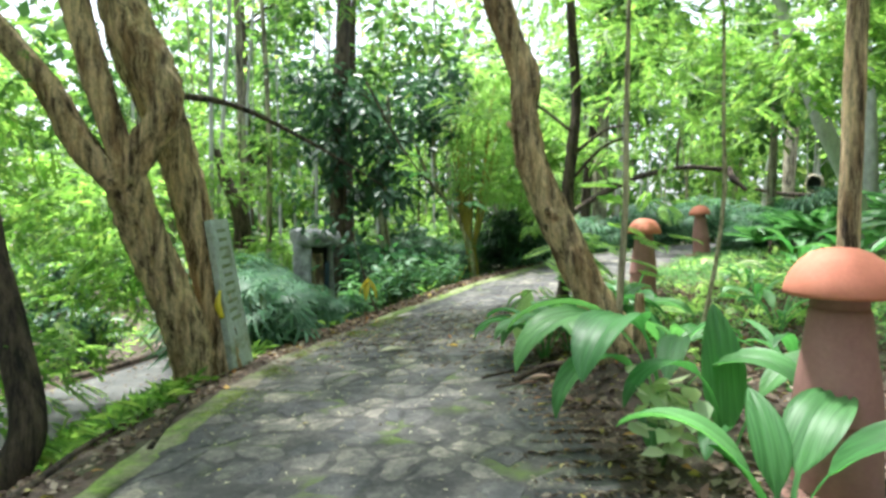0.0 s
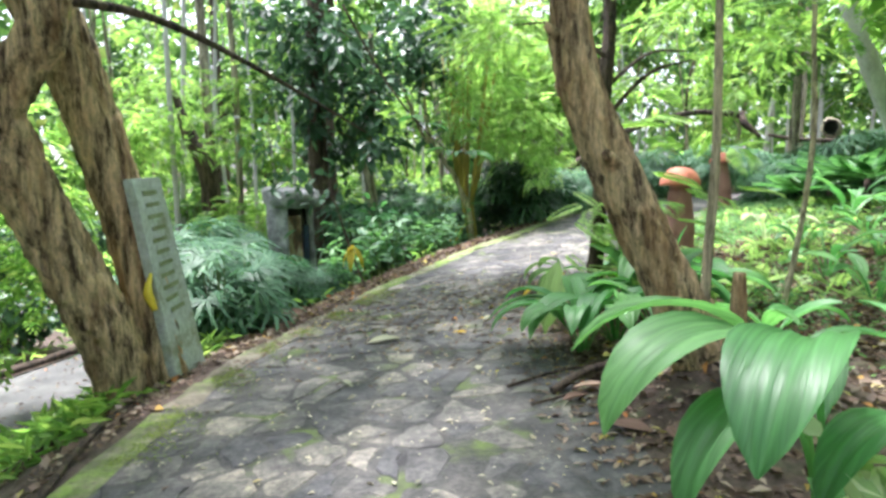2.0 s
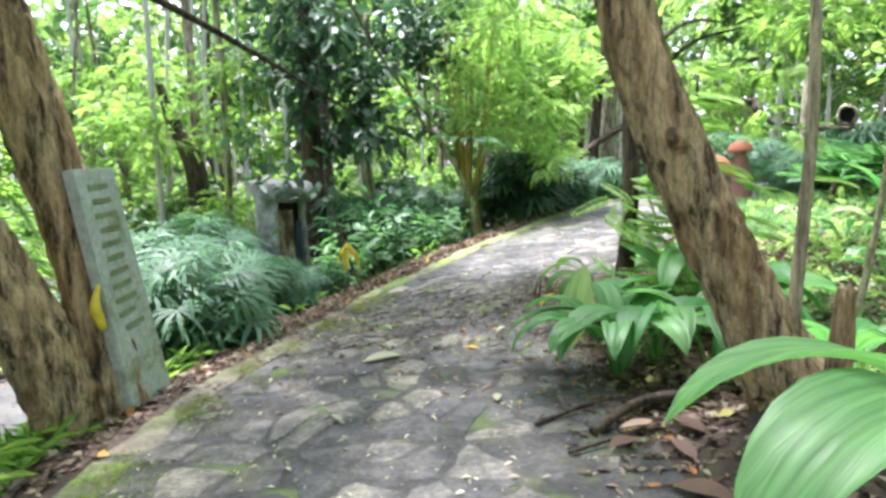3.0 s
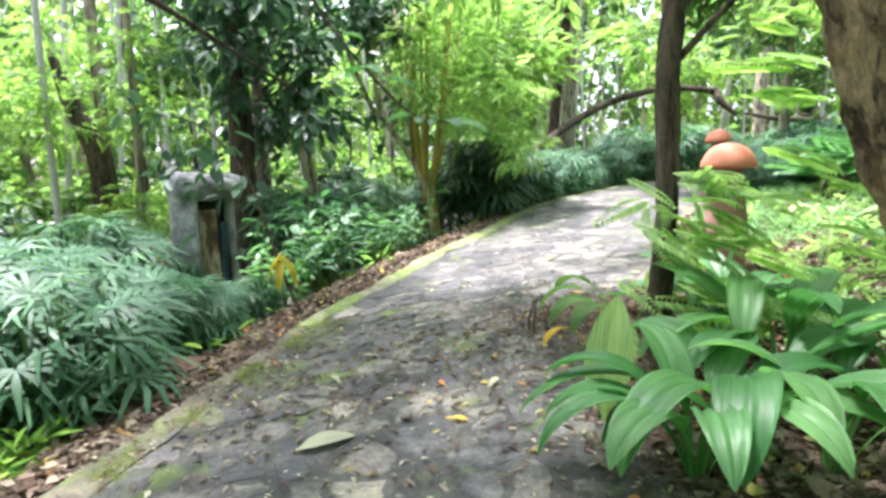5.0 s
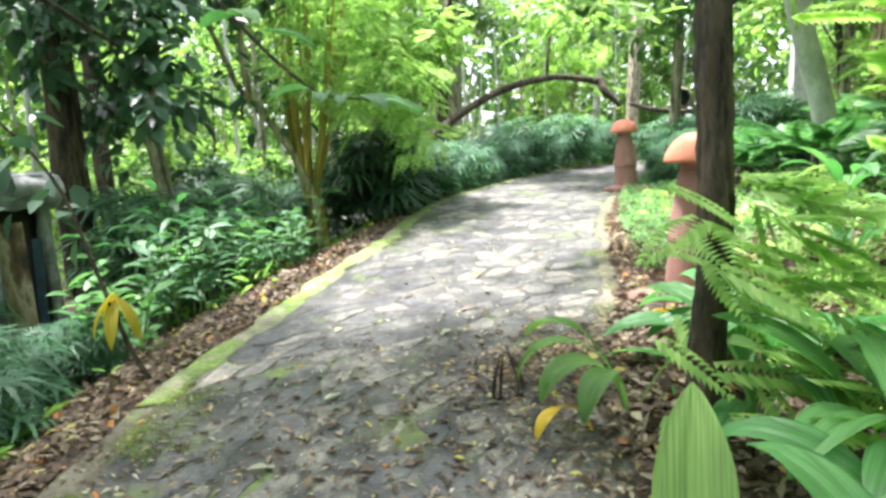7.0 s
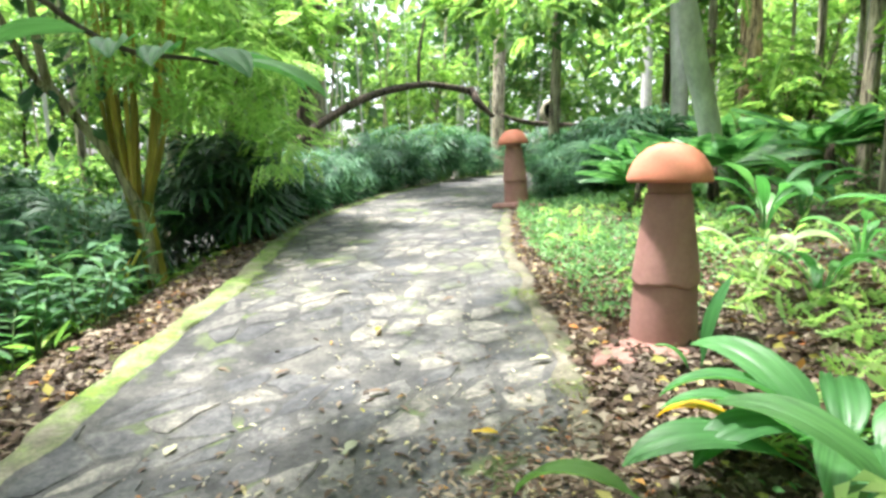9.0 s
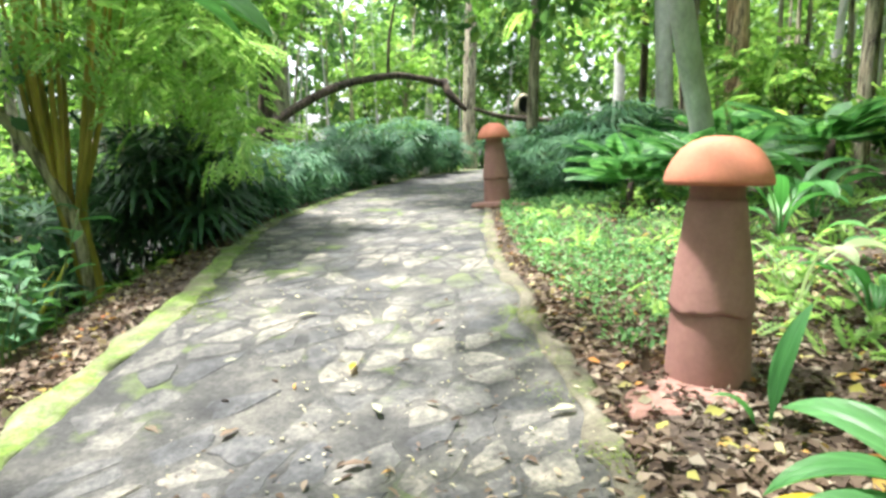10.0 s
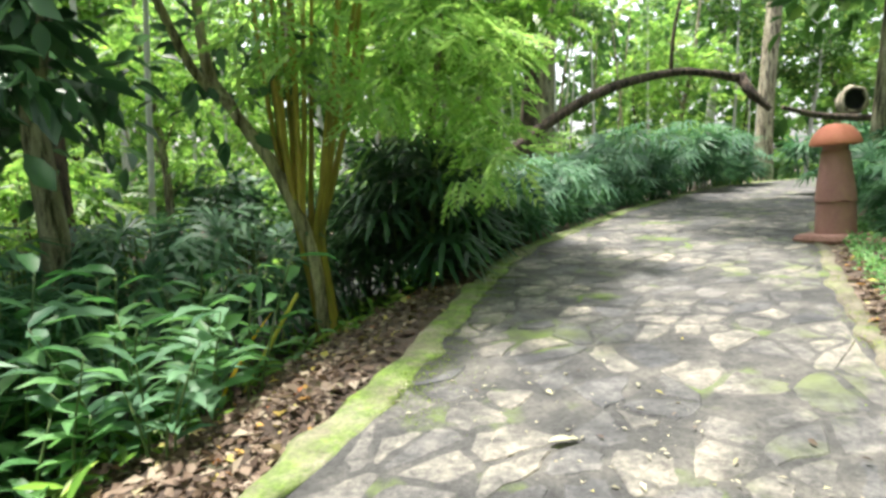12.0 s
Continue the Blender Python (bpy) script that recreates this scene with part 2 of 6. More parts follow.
def mortar_material():
    m, t, p, out = nodes_of("path_mortar")
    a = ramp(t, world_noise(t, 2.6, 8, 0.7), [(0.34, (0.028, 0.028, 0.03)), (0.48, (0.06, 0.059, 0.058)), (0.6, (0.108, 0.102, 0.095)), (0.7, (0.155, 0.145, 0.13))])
    a = mixed(t, 1.0, a, ramp(t, world_noise(t, 38, 7, 0.8), [(0.3, (0.4, 0.4, 0.4)), (0.5, (0.95, 0.95, 0.95)), (0.72, (1.5, 1.48, 1.42))]), "MULTIPLY")
    moss = ramp(t, world_noise(t, 1.7, 5), [(0.55, (0, 0, 0)), (0.7, (1, 1, 1))])
    col = mixed(t, moss, a, (0.12, 0.17, 0.04))
    t.links.new(col, p.inputs["Base Color"])
    p.inputs["Roughness"].default_value = 0.9
    bump(t, p, world_noise(t, 40, 6, 0.75), 0.7, 0.015)
    return m


def kerb_material(name, bare, full, tone=1.0):
    m, t, p, out = nodes_of(name)
    a = ramp(t, world_noise(t, 4.0, 6), [(0.3, (0.09, 0.08, 0.06)), (0.5, (0.19, 0.17, 0.125)), (0.7, (0.32, 0.29, 0.23))])
    moss = ramp(t, world_noise(t, 1.9, 6, 0.7), [(bare, (0, 0, 0)), (full, (0.9, 0.9, 0.9))])
    mossc = ramp(t, world_noise(t, 9, 5), [(0.3, (0.06, 0.11, 0.018)), (0.5, (0.13, 0.215, 0.03)), (0.7, (0.21, 0.33, 0.045))])
    worn = ramp(t, world_noise(t, 7.0, 7, 0.75), [(0.36, (0.1, 0.1, 0.1)), (0.52, (1, 1, 1))])
    a = mixed(t, 1.0, a, (tone, tone, tone), "MULTIPLY")
    col = mixed(t, mixed(t, 1.0, moss, worn, "MULTIPLY"), a, mossc)
    grit = ramp(t, world_noise(t, 40, 6, 0.8), [(0.3, (0.5, 0.5, 0.5)), (0.7, (1.35, 1.35, 1.35))])
    t.links.new(mixed(t, 1.0, col, grit, "MULTIPLY"), p.inputs["Base Color"])
    p.inputs["Roughness"].default_value = 0.95
    bump(t, p, world_noise(t, 35, 6, 0.7), 0.7, 0.02)
    return m


M_LOWPATH = surface("worn_grey_stone_path", [(0.3, (0.04, 0.042, 0.042)), (0.5, (0.075, 0.077, 0.073)), (0.7, (0.13, 0.132, 0.12))], 2.6, 0.85, None, 9, 0.5, 0.012)
M_SOIL, M_MORTAR = soil_material(), mortar_material()
M_KERB, M_KERB_BARE = kerb_material("mossy_concrete_edge", 0.32, 0.55), kerb_material("earthy_concrete_edge", 0.5, 0.72, 0.72)
M_MOSS = leaf_material("moss", [(0.0, (0.075, 0.11, 0.022)), (0.6, (0.14, 0.20, 0.035)), (1.0, (0.22, 0.29, 0.06))], (1.4, 1.4, 1.0), 0.2, 0.8, 0.1)
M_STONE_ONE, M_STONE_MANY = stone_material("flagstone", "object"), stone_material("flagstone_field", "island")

# ---------------------------------------------------------------- mesh helpers


def link_mesh(name, verts, faces, material, parent=None, label="", smooth=True):
    me = bpy.data.meshes.new(name)
    me.from_pydata([tuple(v) for v in verts], [], faces)
    if smooth:
        me.polygons.foreach_set("use_smooth", [True] * len(me.polygons))
    me.materials.append(material)
    me.update()
    ob = new(name, me)
    if parent:
        ob.parent = parent
    if label:
        tagged(ob, label)
    return ob


def part(name, bm, material, parent, label="", smooth=True):
    me = bpy.data.meshes.new(name)
    bm.normal_update()
    bm.to_mesh(me)
    bm.free()
    for poly in me.polygons:
        poly.use_smooth = smooth
    me.materials.append(material)
    ob = new(name, me)
    ob.parent = parent
    if label:
        tagged(ob, label)
    return ob


def part_like(ob, name, m, parent):
    """Another object on the same mesh."""
    o = new(name, ob.data)
    o.parent = parent
    o.matrix_basis = m
    return o


def smooth_line(points, n):
    """n points along a Catmull-Rom curve through the given ones."""
    p = np.array(points, float)
    p = np.vstack([2 * p[0] - p[1], p, 2 * p[-1] - p[-2]])
    out = []
    for u in np.linspace(0, len(p) - 3 - 1e-6, n):
        i, f = int(u), u - int(u)
        a, b, c, d = p[i:i + 4]
        out.append(0.5 * (2 * b + (c - a) * f + (2 * a - 5 * b + 4 * c - d) * f * f + (3 * b - a - 3 * c + d) * f ** 3))
    return np.array(out)


def tube(points, radii, sides=12, rings=24, rough=0.0, grain=3.0, seed=0.0, caps=True):
    """Verts and faces of a round limb along a curve, with an uneven skin."""
    line = smooth_line(points, rings)
    rr = np.interp(np.linspace(0, 1, rings), np.linspace(0, 1, len(radii)), radii)
    verts, faces = [], []
    up = Vector((0.31, 0.95, 0.05))
    for i in range(rings):
        a, b = line[max(i - 1, 0)], line[min(i + 1, rings - 1)]
        way = Vector(b - a).normalized()
        s = way.cross(up).normalized()
        q = s.cross(way).normalized()
        for k in range(sides):
            ang = 2 * math.pi * k / sides
            d = s * math.cos(ang) + q * math.sin(ang)
            c = Vector(line[i])
            r = rr[i]
            if rough:
                r *= 1 + rough * (noise.noise((d * 1.6 + Vector((seed, seed, c.z * grain * 0.35)))) + 0.6 * noise.noise(d * 4 + Vector((seed, 0, c.z * grain))))
                if sides >= 30:
                    r += 0.15 * rr[i] * noise.noise(d * 7 + Vector((0, seed, c.z * 9))) + 0.08 * rr[i] * noise.noise(d * 15 + Vector((seed, 0, c.z * 26)))
            verts.append(c + d * r)
    for i in range(rings - 1):
        for k in range(sides):
            k2 = (k + 1) % sides
            faces.append((i * sides + k, i * sides + k2, (i + 1) * sides + k2, (i + 1) * sides + k))
    if caps:
        faces.append(tuple(range(sides))[::-1])
        faces.append(tuple(range((rings - 1) * sides, rings * sides)))
    return verts, faces


def joined(pieces):
    verts, faces = [], []
    for v, f in pieces:
        o = len(verts)
        verts.extend(v)
        faces.extend(tuple(i + o for i in q) for q in f)
    return verts, faces


DIAMOND = (np.array([(0, 0, 0), (0.42, 0.5, 0.07), (1, 0, -0.15), (0.42, -0.5, 0.07)]), [(0, 1, 2), (0, 2, 3)])
OVAL = (np.array([(0, 0, 0), (0.25, 0.38, 0.05), (0.6, 0.46, 0.02), (1, 0, -0.2), (0.6, -0.46, 0.02), (0.25, -0.38, 0.05)]),
        [(0, 1, 2, 3), (0, 3, 4, 5)])


def spray_template(n=8, splay=0.42, width=0.13):
    """A feathered leaf: pairs of narrow leaflets along a stalk."""
    v, f = [], []
    for i in range(n):
        u = 0.12 + 0.85 * i / (n - 1)
        reach = splay * math.sin(math.pi * (0.18 + 0.8 * u)) + 0.04
        for s in (1, -1):
            o = len(v)
            v += [(u, 0, -0.22 * u * u), (u + width * 0.6 + reach * 0.15, s * reach * 0.5, 0.01 - 0.22 * u * u),
                  (u + reach * 0.5, s * reach, -0.06 - 0.22 * u * u), (u - width * 0.25, s * reach * 0.55, 0.01 - 0.22 * u * u)]
            f.append((o, o + 1, o + 2, o + 3))
    return np.array(v), f


def fan_template(n=9, spread=210, width=0.12):
    """A fan of narrow drooping leaflets."""
    v, f = [], []
    for i in range(n):
        a = math.radians(-spread / 2 + spread * i / (n - 1))
        ca, sa = math.cos(a), math.sin(a)
        o = len(v)
        for u, w, h in ((0.03, 0.015, 0.0), (0.5, width * 0.5, 0.05), (1.0, 0.012, -0.28)):
            r = u * (0.8 + 0.2 * math.cos(a * 0.8))
            v += [(r * ca - w * sa, r * sa + w * ca, h), (r * ca + w * sa, r * sa - w * ca, h)]
        f += [(o, o + 1, o + 3, o + 2), (o + 2, o + 3, o + 5, o + 4)]
    return np.array(v), f


SPRAY, FAN = spray_template(6, 0.44, 0.17), fan_template(10, 235, 0.115)
SPRAY_FINE = spray_template(12, 0.30, 0.07)
SPRAY_LONG = spray_template(17, 0.42, 0.05)


def leaf_arrays(P, D, N, L, W, template):
    tv, tf = template
    P, D, N = (np.asarray(a, float) for a in (P, D, N))
    L, W = np.broadcast_to(np.asarray(L, float), (len(P),)), np.broadcast_to(np.asarray(W, float), (len(P),))
    D = D / np.maximum(np.linalg.norm(D, axis=1, keepdims=True), 1e-6)
    S = np.cross(N, D)
    S /= np.maximum(np.linalg.norm(S, axis=1, keepdims=True), 1e-6)
    N = np.cross(D, S)
    V = (P[:, None] + D[:, None] * (L[:, None] * tv[None, :, 0])[..., None]
         + S[:, None] * (W[:, None] * tv[None, :, 1])[..., None] + N[:, None] * (L[:, None] * tv[None, :, 2])[..., None])
    k = len(tv)
    F = np.concatenate([np.array([q for q in tf if len(q) == m]).reshape(-1, m)[None] + (np.arange(len(P)) * k)[:, None, None] for m in {len(q) for q in tf}], axis=1) if len({len(q) for q in tf}) == 1 else None
    return V.reshape(-1, 3), F.reshape(-1, F.shape[-1])


def leaf_mesh(name, P, D, N, L, W, template, material, parent=None, label=""):
    V, F = leaf_arrays(P, D, N, L, W, template)
    me = bpy.data.meshes.new(name)
    m = F.shape[1]
    me.vertices.add(len(V))
    me.vertices.foreach_set("co", V.astype(np.float32).ravel())
    me.loops.add(F.size)
    me.loops.foreach_set("vertex_index", F.astype(np.int32).ravel())
    me.polygons.add(len(F))
    me.polygons.foreach_set("loop_start", np.arange(0, F.size, m, dtype=np.int32))
    me.update(calc_edges=True)
    me.materials.append(material)
    ob = new(name, me)
    if parent:
        ob.parent = parent
    if label:
        tagged(ob, label)
    return ob


def rng(seed):
    return np.random.default_rng(seed)


def ways(r, n, rise=0.0, spread=1.0):
    d = r.normal(size=(n, 3)) * (1, 1, spread)
    d /= np.linalg.norm(d, axis=1, keepdims=True)
    d[:, 2] += rise
    return d


# ---------------------------------------------------------------- the lie of the land
LEFT_EDGE = [(-2.0, -6, -0.1), (-2.0, 0, -0.1), (-2.02, 3.4, -0.12), (-1.95, 5.8, -0.12), (-1.7, 7.1, -0.11), (-1.3, 8.4, -0.09), (-0.93, 9.5, -0.05),
             (-0.35, 10.4, 0.06), (0.25, 11.3, 0.19), (0.62, 11.8, 0.26), (1.27, 13.0, 0.31), (2.75, 15.9, 0.43), (4.4, 17.7, 0.58), (8.0, 21.6, 0.7), (13, 26.5, 0.76), (20, 31, 0.8)]
RIGHT_EDGE = [(1.1, -6, 0.0), (1.0, 0, 0.0), (0.95, 3.4, 0.0), (0.95, 5.6, -0.01), (1.05, 6.9, 0.02), (1.4, 8.1, 0.09), (2.05, 8.9, 0.17),
              (2.75, 9.9, 0.22), (3.2, 10.7, 0.27), (3.5, 11.1, 0.32), (4.2, 12.3, 0.40), (5.8, 14.4, 0.55), (7.3, 16.2, 0.62), (10.4, 19.2, 0.7), (15, 23.4, 0.76), (21.5, 27.5, 0.8)]
PATH_N = 220
PL, PR = smooth_line(LEFT_EDGE, PATH_N), smooth_line(RIGHT_EDGE, PATH_N)
PC = (PL + PR) / 2
PA = (PR - PL)[:, :2]
PW = np.linalg.norm(PA, axis=1)
PA = PA / PW[:, None]


def land(x, y):
    """Offsets from the path and the height of the ground, for arrays of x and y: the way across (left negative), beyond the edge, height."""
    x, y = np.atleast_1d(np.asarray(x, float)), np.atleast_1d(np.asarray(y, float))
    i = np.zeros(len(x), int)
    for a in range(0, len(x), 4000):
        d2 = (x[a:a + 4000, None] - PC[None, :, 0]) ** 2 + (y[a:a + 4000, None] - PC[None, :, 1]) ** 2
        i[a:a + 4000] = d2.argmin(1)
    u = (x - PC[i, 0]) * PA[i, 0] + (y - PC[i, 1]) * PA[i, 1]
    half = PW[i] / 2
    f = np.clip(u / half, -1, 1)
    z = PL[i, 2] * (1 - f) / 2 + PR[i, 2] * (1 + f) / 2
    left, right = np.maximum(-u - half, 0), np.maximum(u - half, 0)
    s = np.clip(left / 1.8, 0, 1)
    z = z - 0.7 * s * s * (3 - 2 * s) - 0.04 * np.clip(left - 5, 0, 60) + 0.10 * np.clip(right - 0.7, 0, 11.3) + 0.03 * np.clip(right - 12, 0, 60)
    z = z + 0.36 * np.exp(-((x - 1.65) ** 2 + (y - 4.88) ** 2) / 0.24) * np.clip(right / 0.4, 0, 1)
    off = np.maximum(left, right)
    wob = 0.05 * np.sin(1.7 * x + 0.6 * y) * np.sin(1.3 * y - 0.4 * x) + 0.025 * np.sin(4.1 * x) * np.sin(3.7 * y + 1)
    z = z + wob * np.clip(off / 1.2, 0, 1) * (1 - np.clip((left - 1.6) / 0.3, 0, 1) * np.clip((4.2 - left) / 0.3, 0, 1))
    return u, left - right, z


def inside(x, y):
    """How far within the path's edges a place lies."""
    i = np.concatenate([((x[a:a + 4000, None] - PC[None, :, 0]) ** 2 + (y[a:a + 4000, None] - PC[None, :, 1]) ** 2).argmin(1) for a in range(0, len(x), 4000)])
    u = (x - PC[i, 0]) * PA[i, 0] + (y - PC[i, 1]) * PA[i, 1]
    return PW[i] / 2 - np.abs(u)


def ground_z(x, y):
    return float(land(x, y)[2][0])


def build_ground():
    def steps(a, b, fine, far):
        c = list(np.arange(a, b + 1e-6, fine))
        lo, hi, s = [], [], fine
        p, q = a, b
        while q < far:
            s *= 1.35
            p, q = p - s, q + s
            lo.insert(0, p)
            hi.append(q)
        return np.array(lo + c + hi)
    xs, ys = steps(-6, 9, 0.2, 900), steps(-3, 20, 0.2, 900)
    X, Y = np.meshgrid(xs, ys)
    x, y = X.ravel(), Y.ravel()
    u, off, z = land(x, y)
    z = z - 0.09 * np.clip((inside(x, y) - 0.12) / 0.15, 0, 1)
    nx = len(xs)
    faces = [(j * nx + i, j * nx + i + 1, (j + 1) * nx + i + 1, (j + 1) * nx + i) for j in range(len(ys) - 1) for i in range(nx - 1)]
    ob = link_mesh("ground", np.stack([x, y, z], 1), faces, M_SOIL)
    return tagged(ob, "brown soil with leaf litter and moss on a wooded slope", "ground", kind="structure")


def strip(name, a, b, thick, material, cols=8, lift=0.0, rows=None):
    """A slab between two lines, with sides that go down."""
    rows = len(a) if rows is None else rows
    verts, faces = [], []
    for p, q in zip(a, b):
        for k in range(cols + 1):
            v = p + (q - p) * k / cols
            verts.append((v[0], v[1], v[2] + lift))
        verts.append((q[0], q[1], q[2] + lift - thick))
        verts.append((p[0], p[1], p[2] + lift - thick))
    w = cols + 3
    for i in range(len(a) - 1):
        for k in range(w):
            k2 = (k + 1) % w
            faces.append((i * w + k, i * w + k2, (i + 1) * w + k2, (i + 1) * w + k))
    return link_mesh(name, verts, faces, material, smooth=False)


ground = build_ground()
KERB_W = 0.27
acr = np.concatenate([PA, np.zeros((PATH_N, 1))], 1)
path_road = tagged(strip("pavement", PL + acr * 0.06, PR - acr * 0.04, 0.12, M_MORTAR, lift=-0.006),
                   "dark mortar bed of a flagstone woodland footpath", "path", kind="structure")


def kerb(name, inner, outer, seed, material, label):
    """A low mossy concrete band with a rounded, uneven top."""
    verts, faces = [], []
    a, b = [], []
    for j in range(len(inner) - 1):
        for f in (0, 0.5):
            a.append(inner[j] + (inner[j + 1] - inner[j]) * f)
            b.append(outer[j] + (outer[j + 1] - outer[j]) * f)
    prof = [(0.0, -0.1), (0.0, -0.004), (0.15, 0.005), (0.5, 0.009), (0.85, 0.004), (1.0, -0.025), (1.04, -0.2)]
    for i, (p, q) in enumerate(zip(a, b)):
        for k, (f, h) in enumerate(prof):
            v = p + (q - p) * (f + (0.35 * noise.noise((p[0] * 2.9 + seed, p[1] * 2.9, 1)) * (1 if k > 4 else 0.5) if k > 3 else 0.55 * noise.noise((p[0] * 3 + seed, p[1] * 3, 5)) if k < 2 else 0))
            verts.append((v[0], v[1], v[2] + h + 0.012 * noise.noise((v[0] * 4, v[1] * 4, seed))))
    w = len(prof)
    for i in range(len(a) - 1):
        for k in range(w - 1):
            faces.append((i * w + k, i * w + k + 1, (i + 1) * w + k + 1, (i + 1) * w + k))
    return tagged(link_mesh(name, verts, faces, material), label, "path edging", kind="structure")


turn_row = int(np.searchsorted(PC[:, 1], 8.9))
kerb("kerb_left", (PL + acr * KERB_W)[turn_row:], PL[turn_row:], 3.0, M_KERB, "weathered concrete path edging overgrown with yellow-green moss")
first_row = int(np.searchsorted(PC[:, 1], 5.3))
kerb("kerb_left_middle", (PL + acr * KERB_W)[first_row:turn_row + 1], PL[first_row:turn_row + 1], 3.0, M_KERB_BARE, "earth-stained concrete path edging with patches of moss")
kerb("kerb_left_near", (PL + acr * KERB_W)[:first_row + 1], PL[:first_row + 1], 3.0, M_KERB, "weathered concrete path edging overgrown with yellow-green moss")
far = slice(int(np.searchsorted(PC[:, 1], 8.6)), PATH_N)
kerb("kerb_right", (PR - acr * KERB_W * 0.6)[far], PR[far], 9.0, M_KERB_BARE, "earth-stained concrete path edging half covered by soil")

# the lower path runs beside, down the slope
low_a = PL - acr * 3.55
low_b = PL - acr * 1.95
low_a[:, 2], low_b[:, 2] = land(low_a[:, 0], low_a[:, 1])[2], land(low_b[:, 0], low_b[:, 1])[2]
tagged(strip("pavement_lower", low_a[20:200], low_b[20:200], 0.1, M_LOWPATH, cols=10, lift=0.03), "grey stone footpath lower down the slope", "path", kind="structure")

# ---------------------------------------------------------------- things: helper
def thing(name, at_, label, category, group="", kind="", rz=0.0):
    ob = new(name)
    ob.matrix_basis = pose(*at_, 0, 0, rz)
    return tagged(ob, label, category, group, kind)


def lathe(profile, sides=32, wob=0.0, seed=0.0):
    verts, faces = [], []
    for j, (r_, z_) in enumerate(profile):
        for k in range(sides):
            a = 2 * math.pi * k / sides
            q = r_ * (1 + wob * noise.noise((math.cos(a) * 1.5 + seed, math.sin(a) * 1.5, z_ * 3)))
            verts.append((q * math.cos(a), q * math.sin(a), z_))
    for j in range(len(profile) - 1):
        for k in range(sides):
            k2 = (k + 1) % sides
            faces.append((j * sides + k, j * sides + k2, (j + 1) * sides + k2, (j + 1) * sides + k))
    faces.append(tuple(range(sides))[::-1])
    faces.append(tuple(range((len(profile) - 1) * sides, len(profile) * sides)))
    return verts, faces


# ---------------------------------------------------------------- mushroom bollards
def mushroom(at_, lean, turn, label):
    t = thing("mushroom_bollard", at_, label, "bollard", "mushroom bollards beside the path")
    t.matrix_basis = pose(*at_, lean[0], lean[1], turn) @ Matrix.Scale(1.025, 4)
    # broken footing
    foot_v, foot_f = lathe([(0.33, -0.12), (0.335, 0.06), (0.31, 0.105), (0.2, 0.118)], 22, 0.35, 4.0)
    extra_v, extra_f = lathe([(0.22, -0.12), (0.23, 0.055), (0.2, 0.085), (0.05, 0.095)], 13, 0.6, 7.0)
    foot = link_mesh("footing", foot_v, foot_f, M_FOOT, t, "cracked pink concrete footing", smooth=False)
    link_mesh("broken_slab", [(x - 0.3, y + 0.1, z) for x, y, z in extra_v], extra_f, M_FOOT, foot, "broken pink concrete slab", smooth=False)
    low_v, low_f = lathe([(0.205, 0.02), (0.205, 0.03), (0.196, 0.2), (0.186, 0.44), (0.183, 0.465), (0.16, 0.47)], 36, 0.02, 1.0)
    low_v = [(x, y, z + (0.03 * noise.noise((math.atan2(y, x) * 2, 0, 3)) if z > 0.43 else 0)) for x, y, z in low_v]
    link_mesh("lower_stem", low_v, low_f, M_PIPE, t)
    up_v, up_f = lathe([(0.188, 0.475), (0.199, 0.48), (0.197, 0.50), (0.18, 0.65), (0.150, 0.86), (0.137, 0.98), (0.128, 1.0)], 36, 0.012, 2.0)
    up_v = [(x, y, z - (0.02 + 0.03 * noise.noise((math.atan2(y, x) * 1.7, 1, 3)) if z < 0.51 else 0)) for x, y, z in up_v]
    upper = link_mesh("upper_stem", up_v, up_f, M_PIPE, t)
    neck_v, neck_f = lathe([(0.126, 0.99), (0.124, 1.07), (0.124, 1.10)], 28)
    link_mesh("neck", neck_v, neck_f, M_PIPE, upper)
    prof = [(0.05, 1.085), (0.20, 1.075), (0.232, 1.062), (0.245, 1.066), (0.247, 1.085), (0.236, 1.13), (0.212, 1.18), (0.175, 1.23), (0.125, 1.268), (0.07, 1.288), (0.02, 1.293)]
    cap_v, cap_f = lathe(prof, 40, 0.015, 6.0)
    link_mesh("cap", cap_v, cap_f, M_CAP, t, "rounded terracotta-orange mushroom cap")
    return t


mushroom((3.08, 9.37, 0.14), (0, 1.0), 20, "terracotta concrete mushroom bollard on cracked pink footing beside path")
mushroom((6.42, 15.08, 0.555), (0, 3.5), 130, "terracotta concrete mushroom bollard at the path's far bend")
mushroom((1.98, 3.03, -0.10), (0, 1.5), 240, "terracotta concrete mushroom bollard behind broad-leaved plants")


# ---------------------------------------------------------------- trees with trunks that show
def bough(name, pts, radii, material, parent, label="", sides=14, rings=36, rough=0.18, grain=3.0, seed=0.0):
    v, f = tube(pts, radii, sides, rings, rough, grain, seed)
    return link_mesh(name, v, f, material, parent, label)


